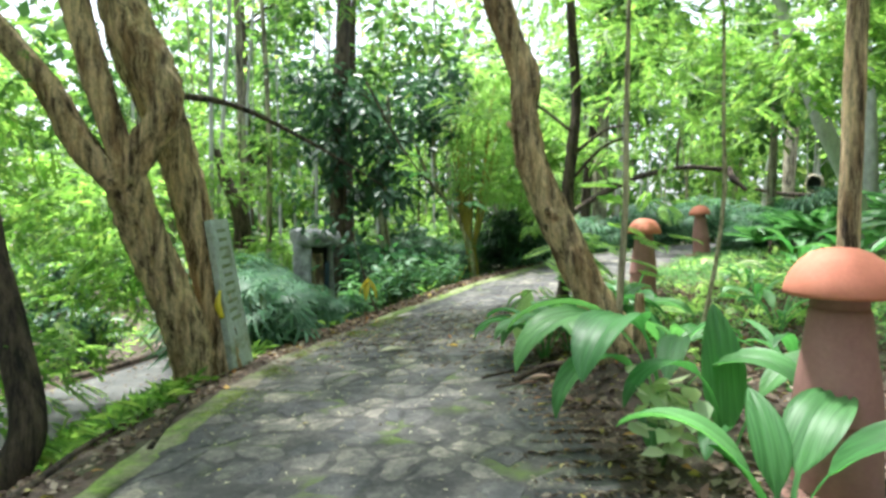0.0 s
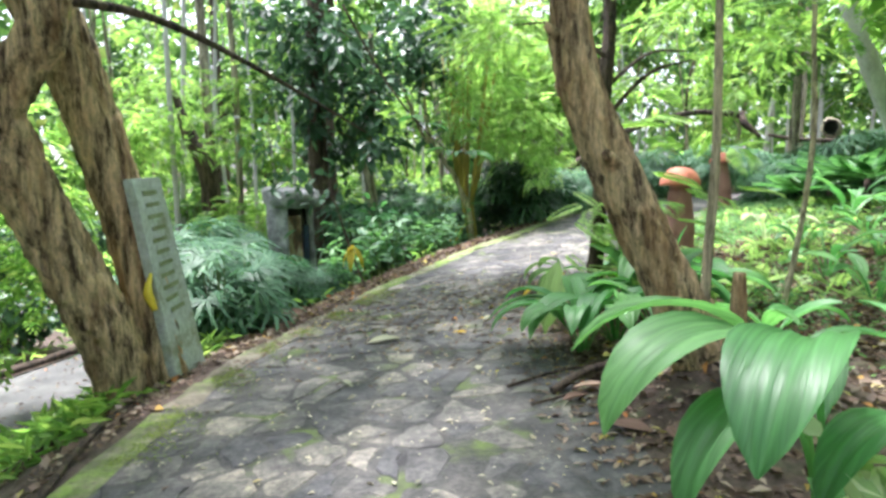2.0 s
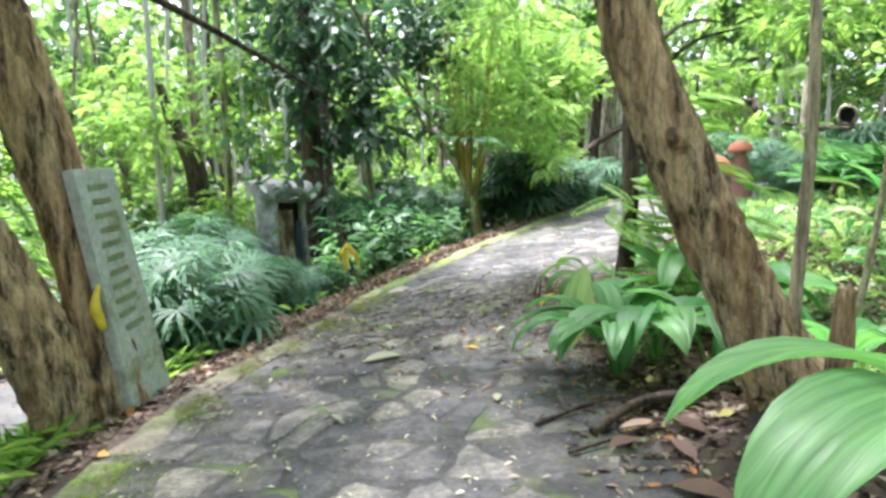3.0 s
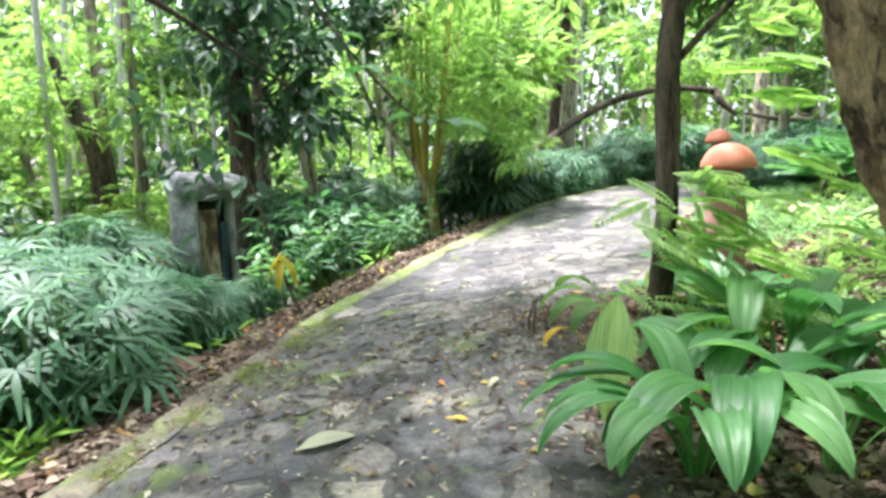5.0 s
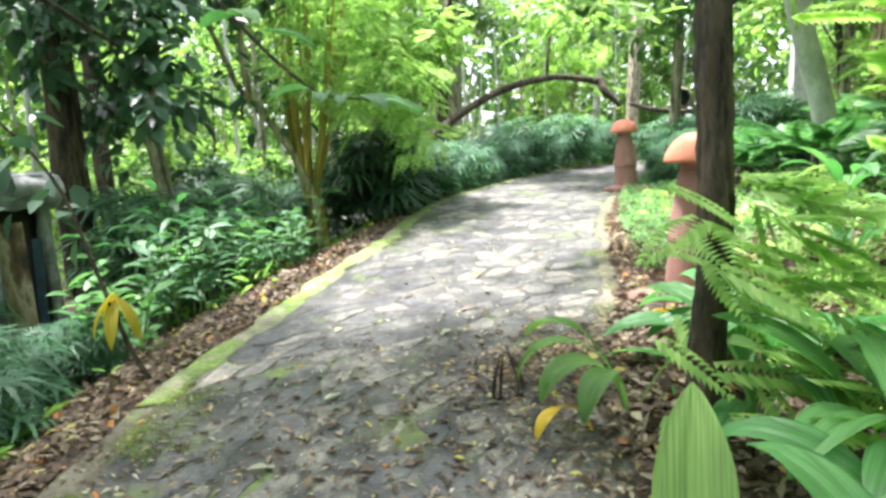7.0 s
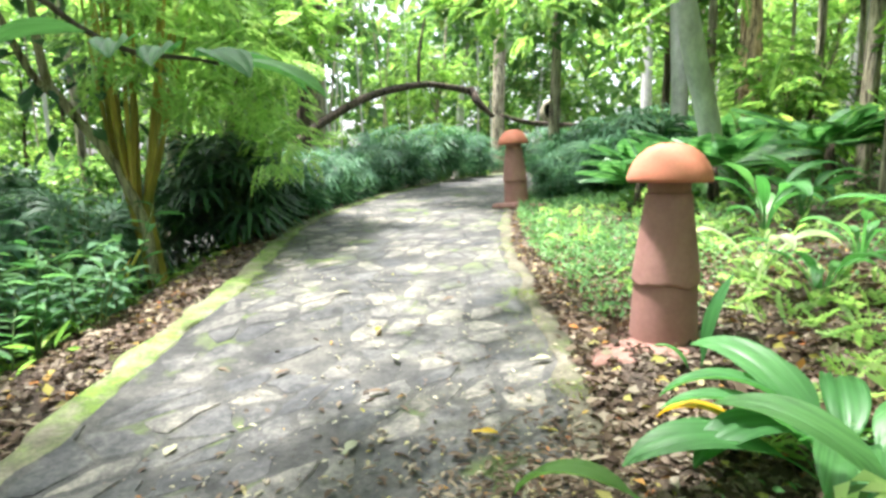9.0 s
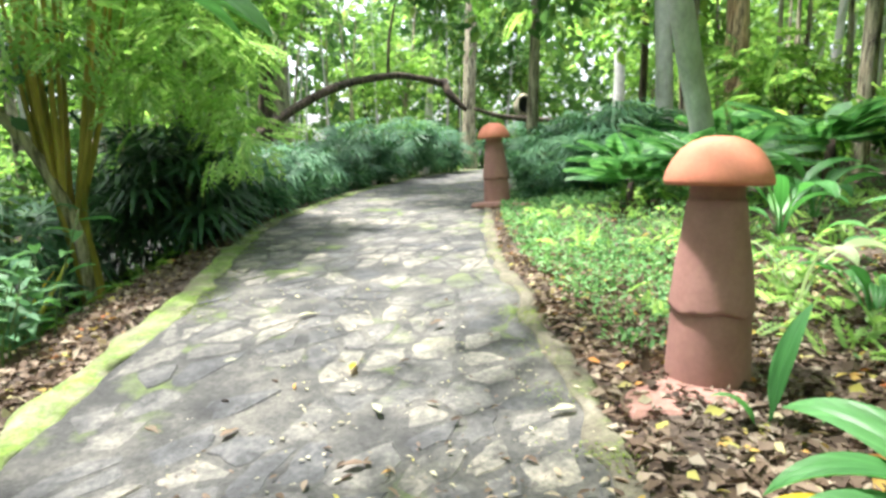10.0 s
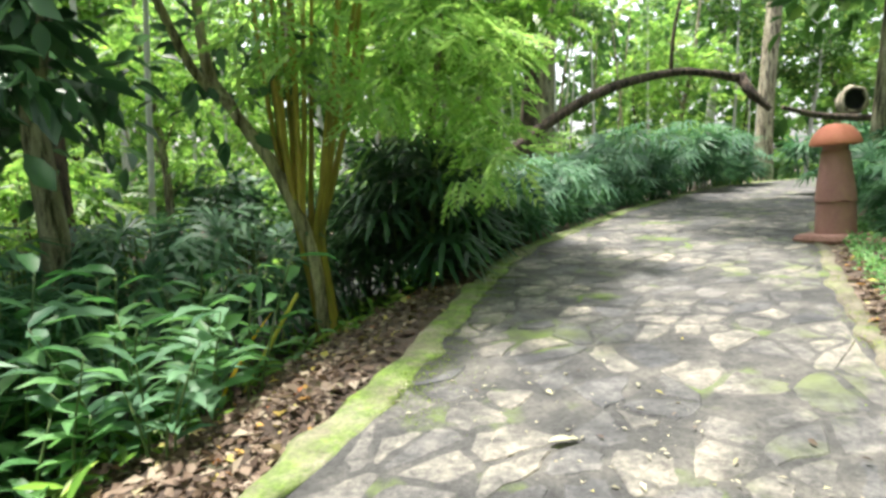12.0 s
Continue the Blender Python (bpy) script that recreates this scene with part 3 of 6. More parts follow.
def crown(name, centres, spreads, count, size, template, material, parent, seed, label="", aspect=0.5, droop=-0.25, flat=0.6):
    r = rng(seed)
    c = np.array(centres, float)
    k = r.integers(0, len(c), count)
    sp = np.array(spreads, float)[k] if np.ndim(spreads) else spreads
    off = r.normal(size=(count, 3)) * (1, 1, flat)
    off /= np.maximum(np.linalg.norm(off, axis=1, keepdims=True), 1e-6)
    off *= (r.uniform(0.05, 1.0, (count, 1)) ** 0.6)
    P = c[k] + off * (np.asarray(sp).reshape(-1, 1) if np.ndim(sp) else sp)
    D = off + r.normal(size=(count, 3)) * 0.6
    D[:, 2] = D[:, 2] * 0.5 + droop
    N = r.normal(size=(count, 3)) * 0.45 + (0, 0, 1)
    L = size * r.uniform(0.6, 1.3, count)
    return leaf_mesh(name, P, D, N, L, L * aspect, template, material, parent, label)


def clumps(r, n, x, y, z):
    return np.stack([r.uniform(*x, n), r.uniform(*y, n), r.uniform(*z, n)], 1)


def big_left_tree():
    t = thing("forked_tree", (0, 0, 0), "tan fissured forked tree with twin trunks at the path edge", "tree")
    bough("trunk", [(-2.42, 6.0, -0.55), (-2.43, 5.98, -0.15), (-2.5, 5.87, 0.3), (-2.61, 5.7, 0.81), (-2.74, 5.52, 1.35), (-2.8, 5.32, 1.8)],
          [0.30, 0.215, 0.2, 0.19, 0.175, 0.17], M_BARK_TAN, t, seed=1.0, rings=110, sides=40)
    bough("trunk", [(-2.2, 6.2, -0.5), (-2.24, 6.18, -0.1), (-2.41, 6.19, 0.88), (-2.57, 6.12, 1.74), (-2.78, 6.04, 2.45), (-3.03, 5.97, 3.2), (-3.3, 5.9, 4.3), (-3.4, 5.9, 6.2)],
          [0.22, 0.165, 0.16, 0.17, 0.21, 0.215, 0.17, 0.08], M_BARK_TAN, t, seed=5.0, rings=120, sides=36)
    bough("limb", [(-2.8, 5.36, 1.7), (-3.06, 5.23, 1.99), (-3.33, 5.14, 2.52), (-3.59, 5.06, 2.87), (-3.95, 4.97, 3.4), (-4.6, 4.6, 4.6)],
          [0.13, 0.12, 0.105, 0.1, 0.09, 0.05], M_BARK_TAN, t, seed=8.0, rings=80, sides=30)
    bough("limb", [(-2.78, 5.32, 1.72), (-2.58, 5.33, 2.07), (-2.42, 5.34, 2.36), (-2.55, 5.36, 2.75), (-2.85, 5.47, 3.34), (-3.03, 5.6, 4.14), (-3.0, 5.8, 5.6)],
          [0.12, 0.125, 0.145, 0.19, 0.19, 0.15, 0.06], M_BARK_TAN, t, seed=11.0, rings=90, sides=32)
    bough("limb", [(-2.76, 5.3, 1.85), (-2.94, 5.25, 2.54), (-3.13, 5.27, 3.17), (-3.35, 5.29, 3.85), (-3.5, 5.0, 5.4)],
          [0.1, 0.115, 0.12, 0.11, 0.05], M_BARK_TAN, t, seed=13.0, rings=80, sides=30)
    bough("limb", [(-2.5, 5.4, 2.5), (-2.1, 6.2, 2.55), (-1.6, 7.5, 2.35), (-0.9, 9.0, 1.95)], [0.035, 0.03, 0.022, 0.01], M_BARK_DARK, t, seed=14.0, rough=0.1)
    r = rng(21)
    cs = clumps(r, 28, (-6.5, -1.6), (1.5, 7.5), (4.4, 7.5))
    crown("crown", cs, 0.9, 2300, 0.32, SPRAY, M_LEAF_BRIGHT, t, 22)
    return t


big_left_tree()


def leaning_tree():
    t = thing("leaning_tree", (0, 0, 0), "leaning tan-barked tree with scarred bent trunk", "tree")
    bough("trunk", [(1.68, 4.99, -0.21), (1.54, 5.01, 0.18), (1.36, 5.02, 0.50), (1.18, 5.03, 0.87), (0.95, 5.04, 1.34), (0.74, 5.06, 1.85), (0.67, 5.08, 2.28), (0.67, 5.09, 2.56), (0.54, 5.11, 2.93),
                    (0.43, 5.12, 3.28), (0.31, 5.14, 3.80), (0.26, 5.20, 5.15), (0.52, 5.51, 6.60)],
          [0.27, 0.2, 0.165, 0.145, 0.135, 0.12, 0.11, 0.125, 0.11, 0.11, 0.105, 0.08, 0.03], M_BARK_TAN, t, seed=31.0, rings=190, sides=40, rough=0.2, grain=5.0)
    bough("branch_stub", [(0.99, 5.02, 1.35), (0.88, 4.91, 1.42), (0.83, 4.85, 1.46)], [0.05, 0.042, 0.03], M_BARK_TAN, t, "broken branch stub", rings=8)
    bough("branch_stub", [(0.69, 5.04, 2.08), (0.58, 4.99, 2.13), (0.52, 4.96, 2.17)], [0.05, 0.035, 0.022], M_BARK_TAN, t, "broken branch stub", rings=8)
    bough("root_shoot", [(1.58, 4.89, 0.05), (1.56, 4.80, 0.52), (1.55, 4.78, 0.80)], [0.06, 0.05, 0.035], M_BARK_TAN, t, "short dead shoot by the root", rings=12)
    # unseen limbs and crown, added and spread overhead to shade the path
    for k, (x, y, z) in enumerate([(-1.2, 5.2, 6.6), (-0.6, 7.4, 6.9), (0.6, 9.0, 6.8), (1.4, 6.6, 6.4), (-1.6, 9.2, 7.2)]):
        bough("limb", [(0.35, 5.1, 4.2 + 0.2 * k), (0.3 + (x - 0.3) * 0.4, 5.1 + (y - 5.1) * 0.4, 5.6), (x, y, z)], [0.05, 0.035, 0.012], M_BARK_TAN, t, rings=12, sides=8, seed=35.0 + k)
    r = rng(33)
    crown("crown", clumps(r, 40, (-3.2, 0.7), (4.6, 12.6), (5.6, 8.2)), 0.8, 3300, 0.32, SPRAY, M_LEAF_BRIGHT, t, 34)


leaning_tree()


def slim_dark_tree():
    t = thing("slim_tree", (0, 0, 0), "slim dark-barked young tree with feathery green foliage", "tree")
    bough("trunk", [(1.44, 7.3, -0.1), (1.44, 7.32, 0.1), (1.45, 7.36, 0.5), (1.5, 7.4, 0.9), (1.53, 7.45, 1.4), (1.54, 7.5, 1.85), (1.6, 7.56, 2.3), (1.66, 7.66, 3.0), (1.6, 7.8, 4.5), (1.7, 7.9, 6.0)],
          [0.11, 0.082, 0.07, 0.066, 0.068, 0.072, 0.07, 0.064, 0.05, 0.02], M_BARK_DARK, t, seed=41.0, rings=110, sides=30, rough=0.16, grain=6.0)
    r = rng(43)
    # feathery sprays close round the stem, held out to the sides
    n = 52
    P = np.stack([1.5 + r.normal(size=n) * 0.16, 7.22 + r.normal(size=n) * 0.16, r.uniform(0.35, 1.28, n)], 1)
    D = np.stack([r.uniform(-0.4, 1.5, n), r.uniform(-0.9, 0.0, n), r.uniform(-0.35, 0.2, n)], 1)
    leaf_mesh("low_foliage", P, D, r.normal(size=(n, 3)) * 0.3 + (0, 0, 1), r.uniform(0.24, 0.46, n), r.uniform(0.16, 0.3, n), SPRAY_FINE, M_LEAF_FRESH, t)
    # long feathered fronds on the side away from the path, held out level and drooping at the tips
    for k in range(32):
        z = 0.5 + 1.8 * (k / 31) ** 1.1
        q = np.array([[1.52 + r.uniform(0, 1.0) ** 1.5 * 1.2, 7.35 - r.uniform(0, 0.75), z + r.normal() * 0.08]])
        d = np.array([[r.uniform(-0.5, 1.5), r.uniform(-1.0, 0.1), r.uniform(-0.25, 0.25)]])
        leaf_mesh("frond", q, d, r.normal(size=(1, 3)) * 0.2 + (0, 0, 1), r.uniform(0.28, 0.5), r.uniform(0.2, 0.34), SPRAY_LONG, M_LEAF_FRESH, t)
    crown("crown", clumps(r, 20, (0.6, 5.0), (7.4, 11.0), (2.4, 4.4)), 0.6, 1050, 0.3, SPRAY_FINE, M_LEAF_BRIGHT, t, 44, droop=-0.1, flat=0.35)
    crown("upper_crown", clumps(r, 8, (2.2, 4.6), (5.5, 8), (5, 7)), 0.7, 600, 0.32, SPRAY, M_LEAF_BRIGHT, t, 45)
    for k, (x, y) in enumerate([(2.3, 7.2), (2.7, 8.3), (0.8, 8.3)]):
        z = 2.4 + 0.3 * k
        bough("limb", [(1.57, 7.5, z - 0.5), ((1.57 + x) / 2, (7.5 + y) / 2, z - 0.1), (x, y, z)], [0.025, 0.018, 0.008], M_BARK_DARK, t, rings=10, sides=7)


slim_dark_tree()


def pole_tree(name, label, pts, radii, material, seed, leaves=0, at_top=None, leaf=M_LEAF_MID, size=0.3, template=OVAL, spread=1.0):
    t = thing(name, (0, 0, 0), label, "tree")
    z0 = ground_z(pts[0][0], pts[0][1])
    bough("trunk", [(pts[0][0], pts[0][1], min(z0 - 0.1, pts[0][2] - 0.1)), *pts], [radii[0] * 1.2, *radii], material, t, seed=seed, rings=30, sides=12, rough=0.14)
    if leaves == 0:
        r = rng(int(seed * 10))
        p = np.array(pts[-1])
        crown("crown", p + r.normal(size=(10, 3)) * (0.9, 0.9, 0.7), 0.6, 260, 0.26, SPRAY, M_LEAF_BRIGHT, t, int(seed * 10) + 1)
    if leaves:
        r = rng(int(seed * 10))
        x, y, z = at_top
        crown("crown", clumps(r, 14, (x[0], x[1]), (y[0], y[1]), (z[0], z[1])), spread, leaves, size, template, leaf, t, int(seed * 10) + 1)
    return t


pole_tree("vine_clad_tree", "dark trunk behind the stump with glossy dark climbing leaves", [(-2.5, 14.76, -0.1), (-2.55, 14.86, 2.74), (-2.49, 14.93, 4.8), (-2.39, 15.0, 6.86), (-2.3, 15, 9.5)], [0.24, 0.2, 0.19, 0.17, 0.1], M_BARK_DARK, 51.0,
          1300, ((-3.2, 0.2), (14.0, 15.6), (2.0, 4.8)), M_LEAF_DARK, 0.24)
pole_tree("bowed_tree", "dark bowed trunk carrying bright yellow-green foliage", [(-4.75, 14.9, -0.3), (-4.9, 14.99, 0.67), (-5.0, 15.02, 1.65), (-5.35, 15.05, 2.48), (-5.63, 15.07, 3.4)], [0.26, 0.22, 0.2, 0.15, 0.06], M_BARK_DARK, 53.0,
          900, ((-7.0, -3.9), (14.0, 15.8), (2.0, 3.8)), M_LEAF_BRIGHT, 0.26, SPRAY, 0.55)
pole_tree("straight_tree", "slender straight grey tree trunk in the woodland", [(-5.0, 15.5, -0.3), (-5.1, 15.5, 3.45), (-5.14, 15.6, 4.85), (-5.28, 15.6, 9)], [0.12, 0.1, 0.1, 0.06], M_BARK_GREY, 54.0)
pole_tree("edge_tree", "dark trunk low on the bank by the lower path", [(-3.25, 4.3, -0.6), (-3.05, 4.42, -0.2), (-3.2, 4.5, 0.5), (-3.45, 4.6, 1.5), (-3.6, 4.7, 3.5)], [0.14, 0.13, 0.11, 0.09, 0.05], M_BARK_DARK, 55.0,
          1700, ((-6.0, -3.6), (4.2, 7.6), (0.0, 2.6)), M_LEAF_BRIGHT, 0.28, SPRAY, 0.7)
pole_tree("pale_tree", "tall pale straight trunk far up the slope", [(21.35, 25.15, 1.8), (21.5, 25.3, 5), (21.9, 25.7, 9), (22.2, 26.2, 14)], [0.25, 0.22, 0.2, 0.15], M_BARK_WHITE, 56.0)
pole_tree("slanted_tree", "leaning smooth grey trunk above palm fronds", [(9.3, 13.3, 0.9), (8.9, 13.35, 2.3), (8.15, 13.2, 3.6), (7.6, 13.2, 5.0), (6.9, 13.2, 7)], [0.2, 0.18, 0.17, 0.15, 0.1], M_BARK_WHITE, 57.0)
pole_tree("brown_tree", "brown tree trunk on the upper slope", [(11.5, 14.1, 1.2), (11.69, 14.32, 2.1), (11.85, 14.5, 4.4), (12.0, 14.8, 7.5)], [0.28, 0.24, 0.2, 0.14], M_BARK_TAN, 58.0)
pole_tree("sapling", "thin pale sapling stem beside the leaning tree", [(1.42, 4.95, 0.1), (1.45, 4.95, 0.84), (1.48, 4.95, 1.5), (1.5, 5.0, 2.45), (1.55, 5.1, 4.5)], [0.03, 0.028, 0.026, 0.022, 0.012], M_BARK_PALE, 59.0)
pole_tree("sapling", "thin crooked sapling stem on the bank", [(2.62, 6.25, 0.1), (2.7, 6.29, 0.33), (2.87, 6.37, 1.03), (2.97, 6.44, 1.73), (2.99, 6.53, 2.56), (3.0, 6.6, 4.5)], [0.026, 0.024, 0.022, 0.022, 0.02, 0.012], M_BARK_PALE, 60.0)
for k, (x, y, h) in enumerate([(8.9, 9.4, 9.0), (10.8, 11.8, 10.0), (12.6, 10.2, 9.5), (9.4, 17.6, 9.0), (7.2, 7.4, 8.5), (13.2, 16.4, 10.0), (15.5, 19.5, 10.5)]):
    g = ground_z(x, y)
    pole_tree("bank_tree", "slender grey tree with high mid-green crown on the bank", [(x, y, g), (x + 0.1, y, g + h * 0.3), (x + 0.2, y + 0.1, g + h * 0.6), (x + 0.1, y + 0.2, g + h)], [0.13, 0.11, 0.09, 0.03],
              M_BARK_GREY if k % 2 else M_BARK_DARK, 600.0 + k, 1500, ((x - 1.9, x + 1.9), (y - 1.9, y + 1.9), (g + h * 0.38, g + h)), M_LEAF_MID if k % 2 else M_LEAF_BRIGHT, 0.34, OVAL, 0.9)
pole_tree("bank_tree", "tan pole-like trunk on the bank behind the bollard", [(2.72, 4.1, 0.1), (2.73, 4.1, 1.2), (2.76, 4.12, 2.2), (2.85, 4.2, 4.6)], [0.075, 0.068, 0.07, 0.05], M_BARK_TAN, 64.0)
pole_tree("tall_tree", "tall dark-stemmed tree with a mid-green crown behind the stump", [(-2.8, 18.6, -0.6), (-2.9, 18.7, 3), (-2.8, 18.9, 6), (-2.7, 19, 10)], [0.17, 0.15, 0.12, 0.04], M_BARK_DARK, 652.0,
          1500, ((-5.6, 0.4), (17.6, 21.0), (5.4, 10.0)), M_LEAF_MID, 0.36, OVAL, 1.0)
pole_tree("grey_tree", "grey trunk behind the far hedge", [(6.2, 24.0, 0.4), (6.2, 24.1, 3), (6.3, 24.2, 6), (6.2, 24.3, 10)], [0.3, 0.28, 0.25, 0.18], M_BARK_GREY, 61.0)
pole_tree("gnarled_tree", "broad gnarled grey-brown trunk behind the far bend", [(16.6, 29.3, 0.9), (16.7, 29.5, 3.6), (17.2, 29.9, 8.3), (17.4, 30, 11)], [0.32, 0.28, 0.26, 0.2], M_BARK_GREY, 62.0)


# tree added for its crown's shadow on the far path
pole_tree("shade_tree", "added tall tree whose leafy crown shades the far path", [(5.2, 22.6, 0.2), (5.3, 22.4, 3), (5.4, 21.6, 5.5), (5.6, 20.6, 8.5)], [0.2, 0.17, 0.13, 0.04], M_BARK_DARK, 650.0,
          2600, ((3.6, 9.5), (16.8, 22.5), (5.6, 8.8)), M_LEAF_MID, 0.36, OVAL, 1.0)


def arching_branch():
    t = thing("fallen_branch", (0, 0, 0), "dark dead branch arching over the far hedge", "branch")
    bough("arch", [(3.7, 19.9, 1.35), (4.75, 20.3, 2.12), (6.4, 21.0, 2.95), (8.42, 21.96, 3.46), (9.6, 22.3, 3.5), (10.6, 22.5, 3.42)], [0.11, 0.105, 0.095, 0.085, 0.09, 0.12], M_BARK_DARK, t, seed=71.0, rings=40, rough=0.16)
    bough("hook", [(10.5, 22.5, 3.5), (10.55, 22.2, 3.1), (10.9, 21.9, 2.65)], [0.12, 0.12, 0.06], M_BARK_DARK, t, seed=72.0, rings=14)
    bough("twig", [(8.4, 21.96, 3.5), (8.5, 22.0, 4.5), (8.9, 22.1, 6.0)], [0.05, 0.04, 0.02], M_BARK_DARK, t, seed=73.0, rings=12)
    bough("prop", [(3.7, 19.9, 1.45), (3.5, 19.8, 0.9), (3.4, 19.75, 0.2)], [0.11, 0.11, 0.12], M_BARK_DARK, t, seed=74.0, rings=10)


arching_branch()


def hollow_log():
    t = thing("hollow_log", (13.6, 22.4, 2.95), "pale log end with a black hollow, propped on a dark limb", "log")
    face = Matrix.Scale(0.62, 3) @ Matrix.Rotation(radians(-36), 3, "Z") @ Matrix.Rotation(radians(-90), 3, "X")
    v, f = lathe([(0.36, 0.5), (0.41, -0.02), (0.46, -0.05), (0.52, 0.02), (0.54, 0.4), (0.5, 1.2)], 30, 0.3, 3.0)
    link_mesh("shell", [face @ Vector(p) for p in v], [q for q in f if len(q) == 4] + [f[-1]], M_BARK_GREY, t)
    # bowl coloured black to stand for the dark inside of the log
    v, f = lathe([(0.385, -0.01), (0.36, 0.3), (0.1, 0.45)], 30, 0.3, 3.0)
    link_mesh("hollow", [face @ Vector(p) for p in v], [q for q in f if len(q) == 4] + [f[-1]], M_BLACK, t, "black inside of the log's hollow")
    v, f = tube([(-2.4, -0.5, -0.25), (-1.2, -0.3, -0.42), (0.5, 0, -0.45), (2.0, 0.6, -0.4)], [0.05, 0.08, 0.09, 0.06], 10, 20, 0.15)
    link_mesh("limb", v, f, M_BARK_DARK, t)
    v, f = tube([(0.1, 0.1, -0.42), (0.15, 0.1, -1.2), (0.1, 0.1, -2.1)], [0.1, 0.1, 0.12], 10, 10, 0.15)
    link_mesh("prop", v, f, M_BARK_DARK, t)


hollow_log()


# ---------------------------------------------------------------- stump-shaped kiosk
def stump():
    x, y = -2.72, 12.75
    z = ground_z(x, y) - 0.02
    t = thing("stump_kiosk", (x, y, z), "grey cement tree-stump kiosk with a dark hollow front", "stump", rz=0)
    H, R = 1.90, 0.43
    # thick shell with an opening towards the path
    verts, faces = [], []
    sides, rings = 56, 26
    a0, a1 = radians(-84), radians(-4)
    for layer, inset in ((0, 0.0), (1, 0.10)):
        for j in range(rings + 1):
            h = H * j / rings
            for k in range(sides):
                a = 2 * math.pi * k / sides
                r_ = R * (1.12 - 0.16 * min(1, h / 0.5) + 0.04 * (h / H)) * (1 + 0.10 * noise.noise((math.cos(a) * 2, math.sin(a) * 2, h * 1.1)) + 0.05 * noise.noise((math.cos(a) * 5, math.sin(a) * 5, h * 4)))
                r_ -= inset
                verts.append((r_ * math.cos(a), r_ * math.sin(a), h))
    def open_at(j, k):
        a = 2 * math.pi * (k + 0.5) / sides
        a = a - 2 * math.pi if a > math.pi else a
        return a0 < a < a1 and 0.10 * H < H * (j + 0.5) / rings < 0.84 * H
    w = (rings + 1) * sides
    for j in range(rings):
        for k in range(sides):
            k2 = (k + 1) % sides
            if open_at(j, k):
                continue
            q = (j * sides + k, j * sides + k2, (j + 1) * sides + k2, (j + 1) * sides + k)
            faces.append(q)
            faces.append(tuple(i + w for i in q[::-1]))
            for (dj, dk, e) in ((1, 0, (3, 2)), (-1, 0, (0, 1)), (0, 1, (1, 2)), (0, -1, (0, 3))):
                jj, kk = j + dj, (k + dk) % sides
                if 0 <= jj < rings and open_at(jj, kk):
                    faces.append((q[e[0]], q[e[1]], q[e[1]] + w, q[e[0]] + w))
    link_mesh("shell", verts, faces, M_ROCK, t)
    v, f = lathe([(0.36, H - 0.33), (0.44, H - 0.30), (0.49, H - 0.20), (0.50, H - 0.06), (0.46, H + 0.01), (0.36, H + 0.04), (0.22, H + 0.045), (0.05, H + 0.03)], 48, 0.18, 8.0)
    v = [(a * 1.04 + 0.08, b - 0.05, c - 0.1 * (a + 0.2) * (c > H - 0.1) + 0.05 * noise.noise((a * 4, b * 4, 2)) + 0.03 * noise.noise((a * 11, b * 11, c * 9))) for a, b, c in v]
    link_mesh("cap", v, f, M_ROCK, t, "rough rounded grey cap")
    # near-black lining puts the hollow's shade into the colour
    v, f = lathe([(0.34, 0.02), (0.34, H - 0.2)], 32)
    v = [(a * 0.93 - 0.07, b * 0.93 + 0.1, c) for a, b, c in v]
    link_mesh("lining", v, f, M_HOLLOW, t, "near-black lining painted as the hollow's shade")
    # boards standing in the hollow
    for (px, py, wd, mt, nm, hh, rot) in ((0.10, -0.29, 0.34, M_OLDWOOD, "painted_board", 1.28, -4), (0.31, -0.19, 0.10, M_BLUE, "blue_board", 1.1, 38)):
        bm = bmesh.new()
        bmesh.ops.create_cube(bm, size=1, matrix=pose(px, py, 0.16 + hh / 2, 4, 0, rot) @ Matrix.Diagonal((wd, 0.025, hh, 1)))
        bmesh.ops.bevel(bm, geom=bm.edges[:], offset=0.006, segments=1, affect="EDGES")
        part(nm, bm, mt, t, smooth=False)
    # low plank step in front
    bm = bmesh.new()
    for k in range(3):
        bmesh.ops.create_cube(bm, size=1, matrix=pose(0.42 + 0.13 * k, -0.62 + 0.05 * k, 0.03, 0, 0, 20) @ Matrix.Diagonal((0.12, 0.7, 0.05, 1)))
    part("doorstep", bm, M_OLDWOOD, t, "weathered plank doorstep", smooth=False)


stump()


